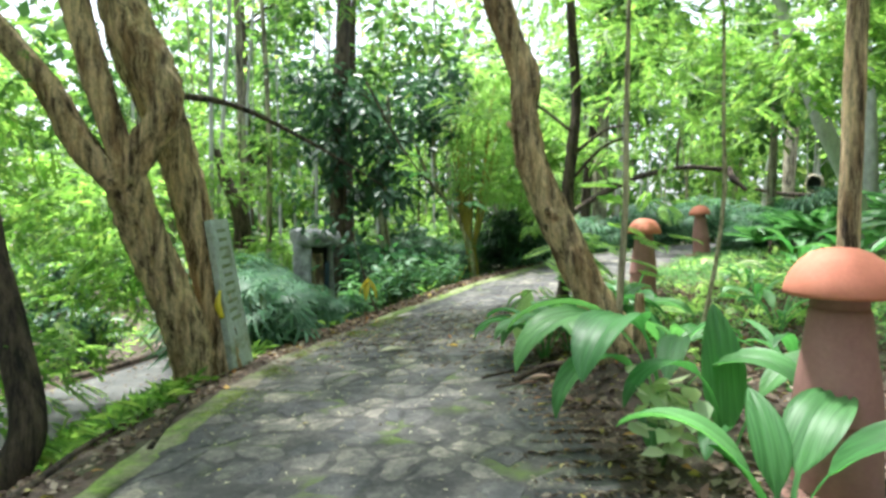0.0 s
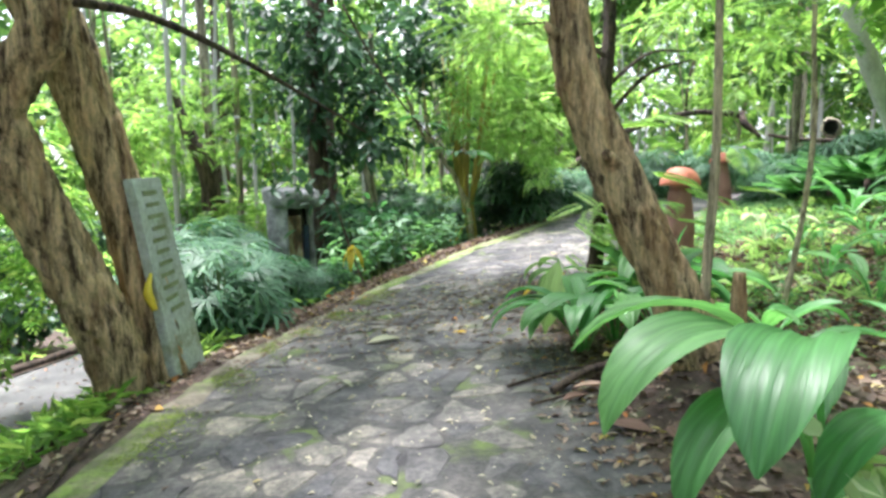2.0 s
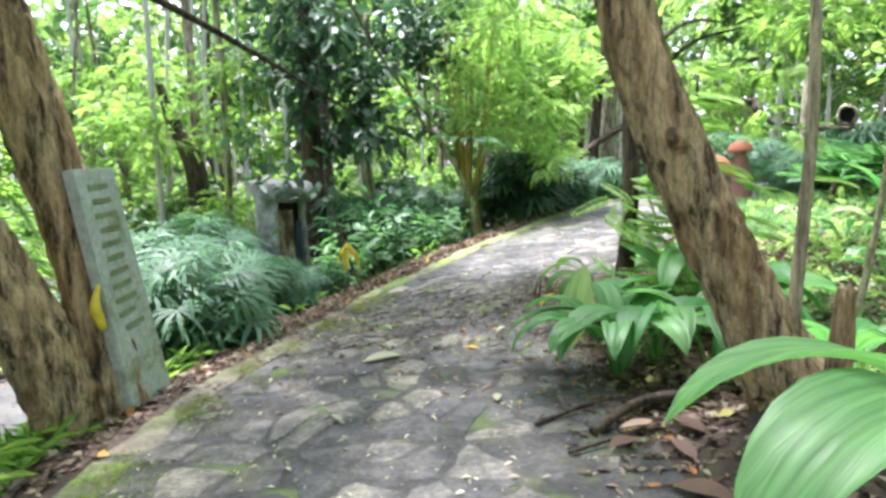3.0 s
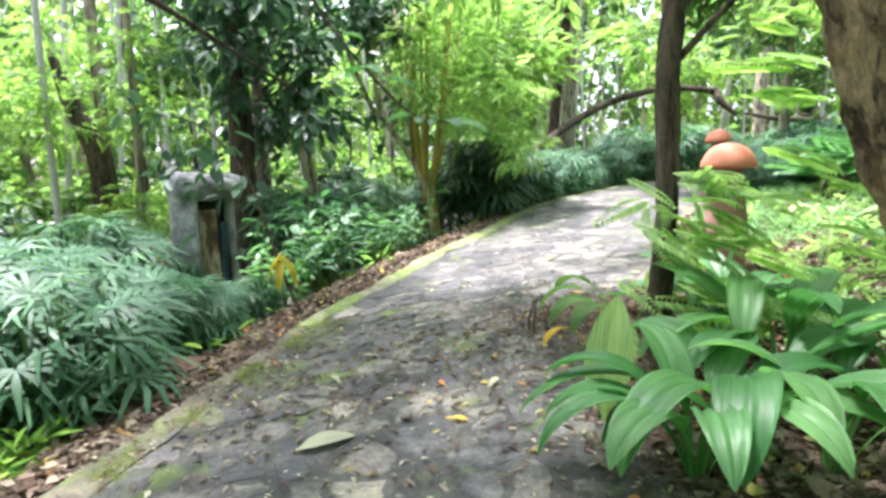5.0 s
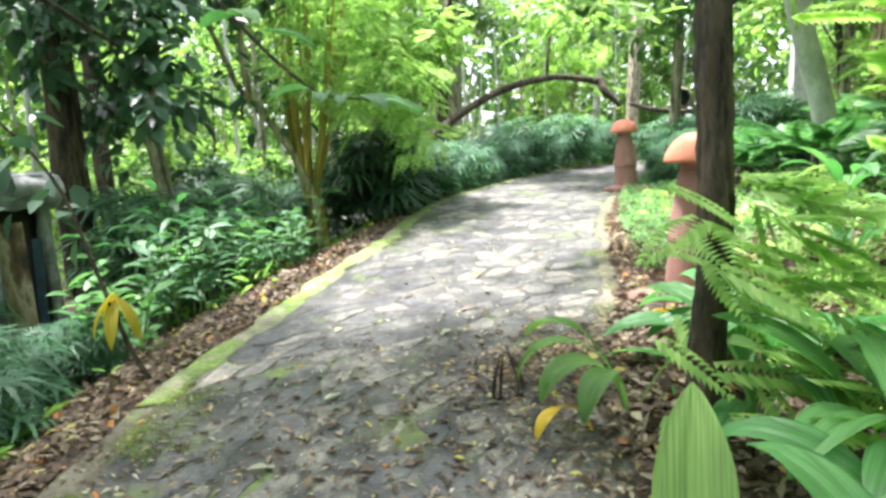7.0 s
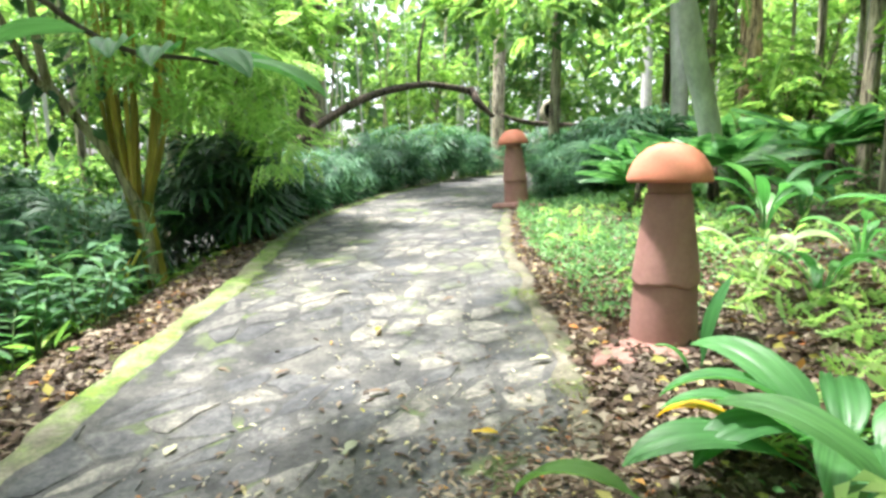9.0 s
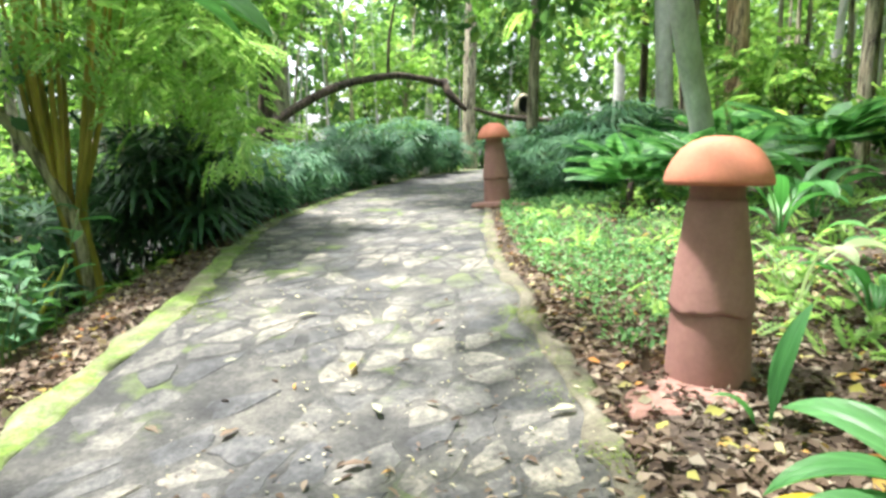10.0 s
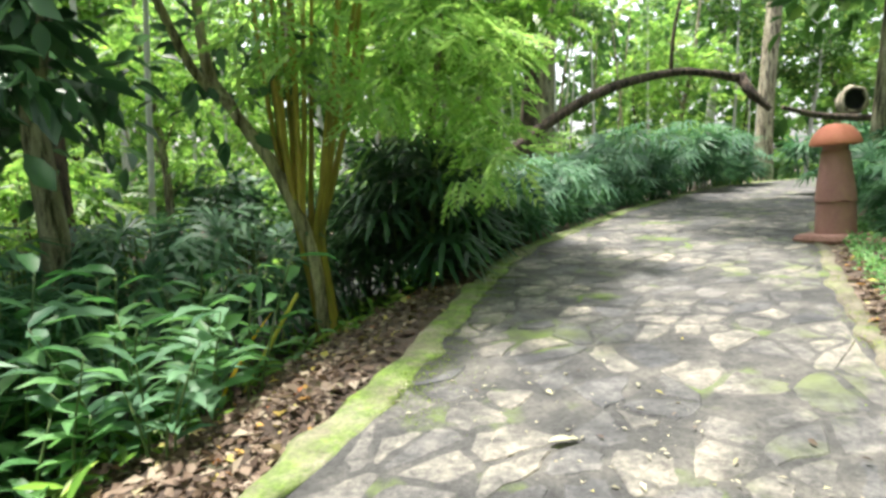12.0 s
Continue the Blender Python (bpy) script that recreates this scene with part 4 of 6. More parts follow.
# ---------------------------------------------------------------- height-marker post
def marker_post():
    x, y = -2.08, 6.28
    t = thing("marker_post", (x, y, -0.35), "leaning pale painted board post with faded marks beside the tree", "post")
    a, b = Vector((-2.10, 6.05, -0.25)), Vector((-2.06, 6.52, -0.2))
    c, d = Vector((-2.32, 5.98, 1.39)), Vector((-2.31, 6.44, 1.41))
    o = Vector((x, y, -0.35))
    out = Vector((1, -0.09, 0.14)).normalized() * 0.035
    bm = bmesh.new()
    vs = [bm.verts.new(p + s * out - o) for s in (-1, 1) for p in (a + (a - c) * 0.08, b + (b - d) * 0.08, d, c)]
    for q in ((3, 2, 1, 0), (4, 5, 6, 7), (0, 1, 5, 4), (1, 2, 6, 5), (2, 3, 7, 6), (3, 0, 4, 7)):
        bm.faces.new([vs[i] for i in q])
    bmesh.ops.bevel(bm, geom=bm.edges[:], offset=0.008, segments=2, affect="EDGES")
    board = part("board", bm, M_POSTPAINT, t, smooth=False)
    # faded lettering: bars down the face
    r = rng(61)
    for k in range(11):
        f = 0.93 - 0.055 * k
        p, q = a + (c - a) * f, b + (d - b) * f
        bm = bmesh.new()
        w0, w1 = 0.28 + r.uniform(-0.05, 0.03), 0.70 + r.uniform(-0.08, 0.06)
        up = (c - a).normalized() * 0.016
        m0, m1 = p + (q - p) * w0, p + (q - p) * w1
        vs = [bm.verts.new(v + out * g - o) for g in (0.97, 1.09) for v in (m0 - up, m1 - up, m1 + up, m0 + up)]
        for s in ((3, 2, 1, 0), (4, 5, 6, 7), (0, 1, 5, 4), (1, 2, 6, 5), (2, 3, 7, 6), (3, 0, 4, 7)):
            bm.faces.new([vs[i] for i in s])
        part("faded_mark", bm, M_POSTMARK, board, smooth=False)
    # yellow tag tied on its edge
    v, f = tube([(-2.2 - x, 6.0 - y, 1.05), (-2.21 - x, 5.96 - y, 0.92), (-2.17 - x, 5.96 - y, 0.78)], [0.012, 0.035, 0.02], 8, 10, 0.5)
    link_mesh("tag", v, f, M_YELLOW, t, "bright yellow tag tied to the board")


marker_post()


def glossy_bough():
    t = thing("glossy_sapling", (0, 0, 0), "young tree with large glossy dark leaves above the bank", "tree")
    x, y = -1.45, 14.7
    bough("trunk", [(x, y, ground_z(x, y) - 0.1), (x + 0.05, y + 0.1, 0.8), (x - 0.05, y + 0.2, 2.0), (x + 0.1, y + 0.3, 3.2), (x + 0.1, y + 0.4, 4.6)], [0.13, 0.11, 0.1, 0.09, 0.05], M_BARK_GREY, t, seed=91.0, rings=30, sides=12)
    r = rng(92)
    tips = np.concatenate([clumps(r, 18, (x - 1.1, x + 1.0), (y - 1.1, y + 0.9), (1.9, 4.8)), clumps(r, 7, (x + 0.6, x + 2.0), (y - 0.2, y + 1.4), (3.6, 5.2))])
    for k in range(8):
        c = tips[k]
        bough("limb", [(x + 0.05, y + 0.25, c[2] - 0.5), ((x + c[0]) / 2, (y + c[1]) / 2, c[2] - 0.15), tuple(c)], [0.02, 0.014, 0.006], M_BARK_DARK, t, rings=8, sides=6)
    crown("crown", tips, 0.5, 1150, 0.3, OVAL, M_LEAF_DARK, t, 93, aspect=0.5, droop=-0.7)


glossy_bough()

# ---------------------------------------------------------------- broad-leaved plants
def blade(L, W, e0, e1, stalk=0.25, pleats=5, twist=0.0, nu=14, nv=8):
    """One broad arching leaf with pleats, on its stalk, growing along +x from the origin."""
    verts, faces = [], []
    x = z = 0.0
    line = []
    n = nu + 5
    total = L + stalk
    for i in range(n + 1):
        u = i / n
        a = radians(e0 + (e1 - e0) * u ** 1.6)
        line.append((x, z, a))
        x += total / n * math.cos(a)
        z += total / n * math.sin(a)
    s0 = stalk / total
    for i, (px, pz, a) in enumerate(line):
        u = i / n
        if u < s0:
            w = 0.012
        else:
            q = (u - s0) / (1 - s0)
            w = max(0.004, W / 2 * (math.sin(math.pi * min(1, q ** 0.85 * 0.985 + 0.012)) ** 0.75))
        for k in range(nv + 1):
            v = -1 + 2 * k / nv
            fold = 0.22 * abs(v) * w + 0.014 * min(1, w / 0.05) * math.sin(v * pleats * math.pi) * (1 - 0.3 * abs(v))
            tw = twist * u
            yy = v * w * math.cos(tw)
            up = fold + v * w * math.sin(tw)
            verts.append((px - math.sin(a) * up, yy, pz + math.cos(a) * up))
    for i in range(n):
        for k in range(nv):
            faces.append((i * (nv + 1) + k, i * (nv + 1) + k + 1, (i + 1) * (nv + 1) + k + 1, (i + 1) * (nv + 1) + k))
    return verts, faces


BLADES = {}


def blade_object(kind, parent, m, material):
    """kind: L, W, e0, e1, stalk, twist; alike leaves share a mesh."""
    key = (kind, material.name)
    if key not in BLADES:
        L, W, e0, e1, st, tw = kind
        v, f = blade(L, W, e0, e1, st, twist=tw)
        ob = link_mesh("leaf", v, f, material, parent)
        ob.matrix_basis = m
        BLADES[key] = ob
        return ob
    return part_like(BLADES[key], "leaf", m, parent)


def broad_plant(x, y, label, leaves, material=M_LEAF_BROAD, lift=0.0, group=""):
    """leaves: rows of heading in degrees, length, width, first and last slope, stalk, twist."""
    z = ground_z(x, y) + lift
    t = thing("broad_leaved_plant", (x, y, z - 0.02), label, "plant", group)
    for az, L, W, e0, e1, st, tw in leaves:
        blade_object((L, W, e0, e1, st, tw), t, pose(0.03 * math.cos(radians(az)), 0.03 * math.sin(radians(az)), 0, 0, 0, az), material)
    return t


def random_leaves(seed, n, L, W, e0=(55, 85), e1=(-70, 0), stalk=(0.2, 0.5), az=(0, 360)):
    r = rng(seed)
    out = []
    for k in range(n):
        a = az[0] + (az[1] - az[0]) * (k + r.uniform(-0.3, 0.3)) / n
        out.append((a, round(r.uniform(*L), 1), round(r.uniform(*W), 2), round(r.uniform(*e0) / 10) * 10, round(r.uniform(*e1) / 15) * 15, round(r.uniform(*stalk), 1), round(r.uniform(-0.4, 0.4), 1)))
    return out


G_BROAD = "broad-leaved plants along the path"
broad_plant(1.35, 3.72, "glossy green broad-leaved plant arching over the path edge", [
    (178, 0.75, 0.26, 88, -62, 0.82, 0.2), (200, 0.85, 0.26, 86, -85, 0.8, -0.2), (212, 0.75, 0.22, 78, -95, 0.6, 0.1), (228, 0.8, 0.33, 88, -82, 0.86, 0.1),
    (318, 0.6, 0.24, 80, -70, 0.6, 0.3), (245, 0.5, 0.2, 60, -70, 0.25, -0.3), (60, 0.6, 0.2, 75, -30, 0.4, 0.0)], group=G_BROAD)
broad_plant(1.62, 3.42, "green plant with one upright paddle leaf", [
    (93, 0.75, 0.27, 86, 66, 0.14, 0.0), (205, 0.6, 0.2, 84, -80, 0.6, 0.2), (10, 0.6, 0.2, 70, -20, 0.4, 0.2), (235, 0.45, 0.16, 60, -60, 0.25, 0.2)], group=G_BROAD)
broad_plant(1.45, 2.55, "broad-leaved plant in front of the bollard", [
    (150, 0.7, 0.3, 72, -50, 0.25, 0.2), (165, 0.4, 0.2, 75, 20, 0.1, 0.1), (35, 0.6, 0.26, 75, -20, 0.3, 0.2), (330, 0.6, 0.26, 75, -30, 0.35, 0.2), (85, 0.5, 0.19, 80, 20, 0.2, 0.2), (250, 0.5, 0.23, 60, -70, 0.3, 0.0)], group=G_BROAD)
broad_plant(1.02, 6.1, "dark green drooping broad-leaved plant under the leaning tree", [
    (170, 0.6, 0.17, 75, -75, 0.3, 0.2), (150, 0.6, 0.17, 80, -60, 0.35, 0.1), (190, 0.7, 0.18, 70, -80, 0.3, 0.2), (215, 0.6, 0.18, 75, -70, 0.3, -0.2), (250, 0.6, 0.18, 78, -70, 0.35, 0.2),
    (285, 0.6, 0.2, 80, -70, 0.35, 0.1), (320, 0.6, 0.18, 70, -60, 0.35, 0.1), (0, 0.6, 0.19, 75, -50, 0.35, 0.1), (40, 0.6, 0.18, 75, -40, 0.35, 0.1), (90, 0.6, 0.18, 80, -30, 0.3, 0.1)], group=G_BROAD)
broad_plant(1.34, 6.3, "fresh green broad-leaved plant leaning over the path", [
    (176, 0.8, 0.18, 52, -60, 0.4, 0.2), (196, 0.65, 0.16, 60, -72, 0.32, 0.3), (212, 0.8, 0.19, 64, -85, 0.42, -0.2), (238, 0.7, 0.24, 72, -88, 0.5, 0.4), (262, 0.6, 0.2, 80, -80, 0.45, -0.3),
    (292, 0.75, 0.22, 66, -85, 0.5, 0.3), (333, 0.8, 0.2, 76, -70, 0.55, -0.3), (8, 0.65, 0.22, 70, -70, 0.45, 0.3), (58, 0.7, 0.18, 78, -30, 0.5, 0.2), (118, 0.55, 0.16, 80, -50, 0.4, -0.2)], group=G_BROAD)
broad_plant(1.6, 6.05, "fresh green broad-leaved plant with nodding leaves", [
    (205, 0.6, 0.2, 74, -85, 0.45, 0.3), (250, 0.7, 0.22, 78, -80, 0.5, 0.2), (310, 0.65, 0.2, 68, -85, 0.45, -0.4), (350, 0.7, 0.18, 80, -60, 0.5, 0.2), (45, 0.6, 0.2, 70, -55, 0.45, 0.3), (145, 0.5, 0.16, 84, -40, 0.4, 0.2)], group=G_BROAD)
broad_plant(0.82, 6.66, "single pale green upright paddle leaf", [(55, 0.62, 0.25, 70, 55, 0.06, 0.1)], M_LEAF_PADDLE, group=G_BROAD)
broad_plant(1.38, 7.78, "small drooping dark-leaved plant with a yellowed leaf at the path edge", [
    (165, 0.4, 0.13, 80, -95, 0.45, 0.2), (188, 0.45, 0.14, 74, -90, 0.3, -0.2), (215, 0.4, 0.13, 70, -85, 0.35, 0.0), (120, 0.4, 0.13, 75, -70, 0.45, 0.2), (330, 0.5, 0.15, 70, -50, 0.3, 0.2)], M_LEAF_MID, group=G_BROAD)
broad_plant(1.16, 7.74, "wilted bright yellow leaf at the path edge", [(200, 0.2, 0.08, 60, -85, 0.3, 0.2)], M_LEAF_YELLOW)
broad_plant(2.3, 7.9, "broad-leaved plant with a curled yellow leaf beside the path", random_leaves(3, 9, (0.5, 0.7), (0.17, 0.24), (40, 68), (-75, -20), (0.1, 0.3)), group=G_BROAD)
broad_plant(2.45, 8.0, "green arching plant with one bright yellow leaf beside the path", [
    (135, 0.65, 0.2, 62, -55, 0.2, 0.2), (165, 0.6, 0.19, 50, -60, 0.2, -0.2), (80, 0.5, 0.18, 65, -40, 0.2, 0.2), (205, 0.6, 0.18, 52, -70, 0.2, 0.3)], group=G_BROAD)
broad_plant(2.3, 8.2, "curled bright yellow leaf on the soil beside the path", [(128, 0.42, 0.14, 58, -60, 0.1, 0.3)], M_LEAF_YELLOW)
broad_plant(1.85, 6.75, "broad-leaved plant behind the slim tree", random_leaves(4, 10, (0.5, 0.75), (0.17, 0.24)), group=G_BROAD)
broad_plant(2.1, 5.6, "broad-leaved plant on the bank", random_leaves(5, 8, (0.4, 0.6), (0.1, 0.15)), group=G_BROAD)
broad_plant(2.7, 4.6, "broad-leaved plant on the bank", random_leaves(6, 8, (0.4, 0.6), (0.1, 0.15)), group=G_BROAD)
broad_plant(1.75, 7.35, "green arching plant by the slim tree's foot", random_leaves(7, 7, (0.4, 0.6), (0.1, 0.15)), group=G_BROAD)

# small plant with pale mottled leaves
vp = thing("variegated_plant", (1.2, 3.3, ground_z(1.2, 3.3)), "small plant with whitish mottled round leaves", "plant")
rv = rng(71)
leaf_mesh("leaves", np.stack([rv.normal(size=54) * 0.11, rv.normal(size=54) * 0.1 - 0.06, rv.uniform(0.14, 0.5, 54)], 1), ways(rv, 54, 0.1, 0.4), rv.normal(size=(54, 3)) * 0.5 + (0, -0.4, 1), rv.uniform(0.08, 0.15, 54), rv.uniform(0.08, 0.13, 54), OVAL, M_LEAF_PALE, vp)
for k in range(9):
    a = k * 0.7
    v, f = tube([(0, 0, -0.03), (0.05 * math.cos(a), 0.05 * math.sin(a), 0.15), (0.12 * math.cos(a), 0.12 * math.sin(a), 0.33)], [0.006, 0.005, 0.003], 6, 6)
    link_mesh("stalk", v, f, M_STEM, vp)

# ---------------------------------------------------------------- ginger-like leaves left of the far path
G_GINGER = "leafy cane plants below the path"
LANCE = (np.array([(0, 0, 0), (0.12, 0.25, 0.03), (0.4, 0.5, 0.05), (0.72, 0.36, 0.0), (1, 0, -0.22), (0.72, -0.36, 0.0), (0.4, -0.5, 0.05), (0.12, -0.25, 0.03), (0.4, 0, -0.01), (0.72, 0, -0.06)]),
         [(0, 1, 2, 8), (8, 2, 3, 9), (0, 8, 6, 7), (8, 9, 5, 6), (9, 3, 4, 5)])


def cane_plant(x, y, seed, n, h, size, label, material):
    """Upright canes with lance leaves set alternately along them."""
    r = rng(seed)
    t = thing("cane_plant", (x, y, ground_z(x, y) - 0.02), label, "plant", G_GINGER)
    for k in range(n):
        a, d, top = r.uniform(0, 6.28), r.uniform(0.02, 0.28), h * r.uniform(0.55, 1.1)
        lean = r.uniform(0.05, 0.35)
        foot = np.array((d * math.cos(a), d * math.sin(a), -0.02))
        tip = foot + np.array((lean * math.cos(a), lean * math.sin(a), top))
        v, f = tube([tuple(foot), tuple((foot + tip) / 2 - (0.03 * math.cos(a), 0.03 * math.sin(a), 0)), tuple(tip)], [0.009, 0.008, 0.004], 6, 7)
        cane = link_mesh("cane", v, f, M_STEM, t)
        m = int(6 + top * 4)
        u = np.linspace(0.3, 1.0, m)
        P = foot + (tip - foot) * u[:, None]
        az = r.uniform(0, 6.28) + np.arange(m) * 2.6 + r.normal(size=m) * 0.3
        D = np.stack([np.cos(az), np.sin(az), r.uniform(0.05, 0.7, m)], 1)
        leaf_mesh("leaves", P, D, r.normal(size=(m, 3)) * 0.2 + (0, 0, 1), size * r.uniform(0.7, 1.2, m), size * r.uniform(0.26, 0.4, m), LANCE, material, cane)
    return t


for k, (x, y, n, h, z) in enumerate([(-0.05, 12.55, 7, 0.7, 0.26), (-0.55, 13.1, 8, 0.95, 0.3), (0.25, 13.2, 5, 0.8, 0.28), (-1.15, 12.6, 8, 1.1, 0.3), (-0.9, 11.55, 7, 0.8, 0.28), (-1.45, 11.9, 8, 0.9, 0.28), (0.2, 14.1, 5, 0.6, 0.24),
                                     (-0.3, 14.1, 7, 0.9, 0.28), (-1.6, 13.8, 7, 1.1, 0.3), (-0.5, 12.0, 6, 0.6, 0.24), (-1.3, 10.8, 6, 0.6, 0.26), (-1.0, 12.9, 7, 1.2, 0.32), (0.05, 12.1, 4, 0.45, 0.2)]):
    cane_plant(x, y, 90 + k, n, h * 1.25, z, "leafy green cane plant with lance-shaped leaves below the path", M_LEAF_CANE if k % 4 else M_LEAF_BLUE)


# ---------------------------------------------------------------- fan palms
def fan_palm(x, y, h, n, spread, size, label, material, seed, category="palm", group="", name="lady_palm"):
    r = rng(seed)
    t = thing(name, (x, y, ground_z(x, y) - 0.02), label, category, group)
    for k in range(max(4, n // 5)):
        a, d = r.uniform(0, 6.28), r.uniform(0, spread * 0.6)
        v, f = tube([(d * 0.5 * math.cos(a), d * 0.5 * math.sin(a), -0.05), (d * math.cos(a), d * math.sin(a), h * 0.5), (1.2 * d * math.cos(a), 1.2 * d * math.sin(a), h * 0.8)], [0.012, 0.01, 0.007], 6, 6)
        link_mesh("cane", v, f, M_STEM, t)
    a, d = r.uniform(0, 6.28, n), spread * np.sqrt(r.uniform(0, 1, n))
    P = np.stack([d * np.cos(a), d * np.sin(a), h * r.uniform(0.25, 1.0, n) * (1 - 0.25 * d / spread)], 1)
    D = np.stack([np.cos(a) + r.normal(size=n) * 0.5, np.sin(a) + r.normal(size=n) * 0.5, r.uniform(-0.3, 0.5, n)], 1)
    N = r.normal(size=(n, 3)) * 0.35 + (0, 0, 1)
    for g in range(4):
        leaf_mesh("fronds", P[g::4], D[g::4], N[g::4], size * r.uniform(0.7, 1.2, len(P[g::4])), size * r.uniform(0.8, 1.2, len(P[g::4])), FAN, material, t)
    return t


G_PALM = "lady palms below the path"
lady = fan_palm(-2.5, 8.9, 1.4, 58, 0.66, 0.44, "blue-green lady palm clump with fingered leaves below the path", M_LEAF_BLUE, 101, group=G_PALM)
rp = rng(102)
for x, y, s in [(-3.2, 9.6, 1.05), (-2.1, 9.9, 0.55), (-3.0, 8.1, 0.9), (-2.4, 10.6, 0.5), (-3.3, 10.7, 0.7), (-1.75, 10.9, 0.45), (-2.35, 7.9, 0.75), (-3.9, 11.5, 1.1), (-1.9, 11.4, 0.42), (-2.9, 11.6, 0.42), (-3.5, 12.4, 0.9), (-1.4, 13.4, 0.9), (-0.9, 15.2, 1.0), (-2.0, 9.2, 0.5),
                (0.0, 15.6, 1.0), (-1.7, 14.6, 1.0)]:
    copy_thing(lady, pose(x, y, ground_z(x, y) - 0.02, 0, 0, rp.uniform(0, 360)) @ Matrix.Scale(s * 1.15, 4))

# dark bushy palm beside the cane clump and the far hedge
G_HEDGE = "dark palm hedge along the far path"
dark = fan_palm(1.8, 15.75, 1.85, 74, 0.72, 0.54, "dense dark green palm bush at the path edge", M_LEAF_DARK, 111, "bush", G_HEDGE, "palm_bush")
for x, y, s in [(2.45, 16.75, 0.75), (1.3, 16.6, 0.95), (2.05, 16.4, 1.0)]:
    copy_thing(dark, pose(x, y, ground_z(x, y) - 0.02, 0, 0, rp.uniform(0, 360)) @ Matrix.Scale(s, 4))
hedge = fan_palm(3.3, 17.6, 1.35, 72, 0.75, 0.44, "green palm hedge bush lining the far path", M_LEAF_BLUE, 113, "bush", G_HEDGE, "hedge_bush")
for x, y, s in [(2.85, 17.2, 0.9), (4.0, 18.4, 1.0), (4.8, 19.2, 0.95), (5.5, 20.0, 1.05), (6.3, 20.8, 1.1), (7.2, 21.7, 1.1), (8.1, 22.6, 1.2), (9.0, 23.4, 1.2), (10.2, 24.2, 1.3), (11.4, 25.2, 1.3), (12.6, 26.2, 1.3), (14, 27, 1.4),
                (7.2, 14.9, 0.75), (7.9, 15.6, 0.8), (8.7, 16.2, 1.05), (9.6, 16.8, 1.1), (10.6, 17.6, 1.1), (8.2, 14.6, 0.72), (9.4, 15.4, 1.1), (11.6, 18.6, 1.2), (12.7, 19.6, 1.2), (7.0, 23.0, 1.5), (5.0, 21.4, 1.4), (12.0, 21.0, 1.2), (14.0, 22.0, 1.3), (10.6, 15.9, 1.0), (12.2, 17, 1.2)]:
    copy_thing(hedge, pose(x, y, ground_z(x, y) - 0.02, 0, 0, rp.uniform(0, 360)) @ Matrix.Scale(s * rp.uniform(0.62, 1.2), 4))


# ---------------------------------------------------------------- cane clump
def cane_clump():
    x, y = 0.84, 15.15
    t = thing("cane_clump", (x, y, ground_z(x, y) - 0.05), "clump of yellow-green canes with feathery bright leaves", "bamboo")
    r = rng(121)
    for k in range(18):
        a = r.uniform(0, 6.28)
        s = r.uniform(0.1, 0.8)
        top = r.uniform(3.2, 5.5)
        v, f = tube([(0.09 * math.cos(a), 0.07 * math.sin(a), 0), (0.08 * math.cos(a) - 0.07, 0.07 * math.sin(a), 0.55), (0.11 * math.cos(a) - 0.15, 0.11 * math.sin(a), 1.15),
                     (s * 0.5 * math.cos(a) - 0.12, s * 0.5 * math.sin(a), 2.1), (s * math.cos(a), s * math.sin(a), top)],
                    [0.045, 0.042, 0.034, 0.026, 0.01], 8, 20, 0.08)
        link_mesh("cane", v, f, M_BAMBOO, t)
    v, f = tube([(-0.05, -0.1, 0.1), (-0.14, -0.1, 0.95), (-0.43, -0.05, 1.72), (-0.86, 0.1, 2.38), (-1.02, 0.05, 2.8), (-1.1, 0.0, 4.2)], [0.06, 0.062, 0.06, 0.058, 0.05, 0.03], 12, 36, 0.14)
    link_mesh("grey_limb", v, f, M_BARK_PALE, t, "pale grey-brown bent limb")
    v, f = tube([(-0.8, 0.08, 2.32), (-1.1, 0.0, 2.62), (-1.35, -0.1, 3.2), (-1.8, -0.1, 4.3)], [0.045, 0.045, 0.038, 0.02], 10, 20, 0.14)
    link_mesh("grey_limb", v, f, M_BARK_PALE, t, "pale grey-brown side limb")
    crown("foliage", clumps(r, 24, (-0.35, 1.4), (-0.8, 0.9), (2.7, 5.4)), 0.6, 820, 0.32, SPRAY, M_LEAF_FRESH, t, 122, droop=-0.4)
    crown("low_foliage", clumps(r, 11, (0.3, 1.7), (-0.9, 0.3), (1.7, 3.0)), 0.42, 300, 0.3, SPRAY, M_LEAF_FRESH, t, 123, droop=-0.5)


cane_clump()
cs = thing("leaning_cane", (0.2, 14.2, ground_z(0.2, 14.2)), "single bright yellow cane leaning out of the bank", "cane")
v, f = tube([(-0.1, -0.1, -0.1), (0.12, 0.08, 0.28), (0.38, 0.22, 0.72)], [0.022, 0.022, 0.016], 8, 12, 0.05)
link_mesh("stem", v, f, M_CANE_YELLOW, cs)

# feathery foliage in front of and above the dark bush
pole_tree("feathery_shrub", "bright green feathery shrub over the dark palm bush", [(2.0, 16.3, 0.1), (2.0, 16.2, 1.5), (2.1, 16.0, 2.6), (2.2, 15.8, 4.2)], [0.05, 0.045, 0.035, 0.02], M_BARK_GREY, 63.0,
               900, ((1.0, 3.4), (15.4, 17.2), (2.4, 4.8)), M_LEAF_BRIGHT, 0.34, SPRAY, 0.5)


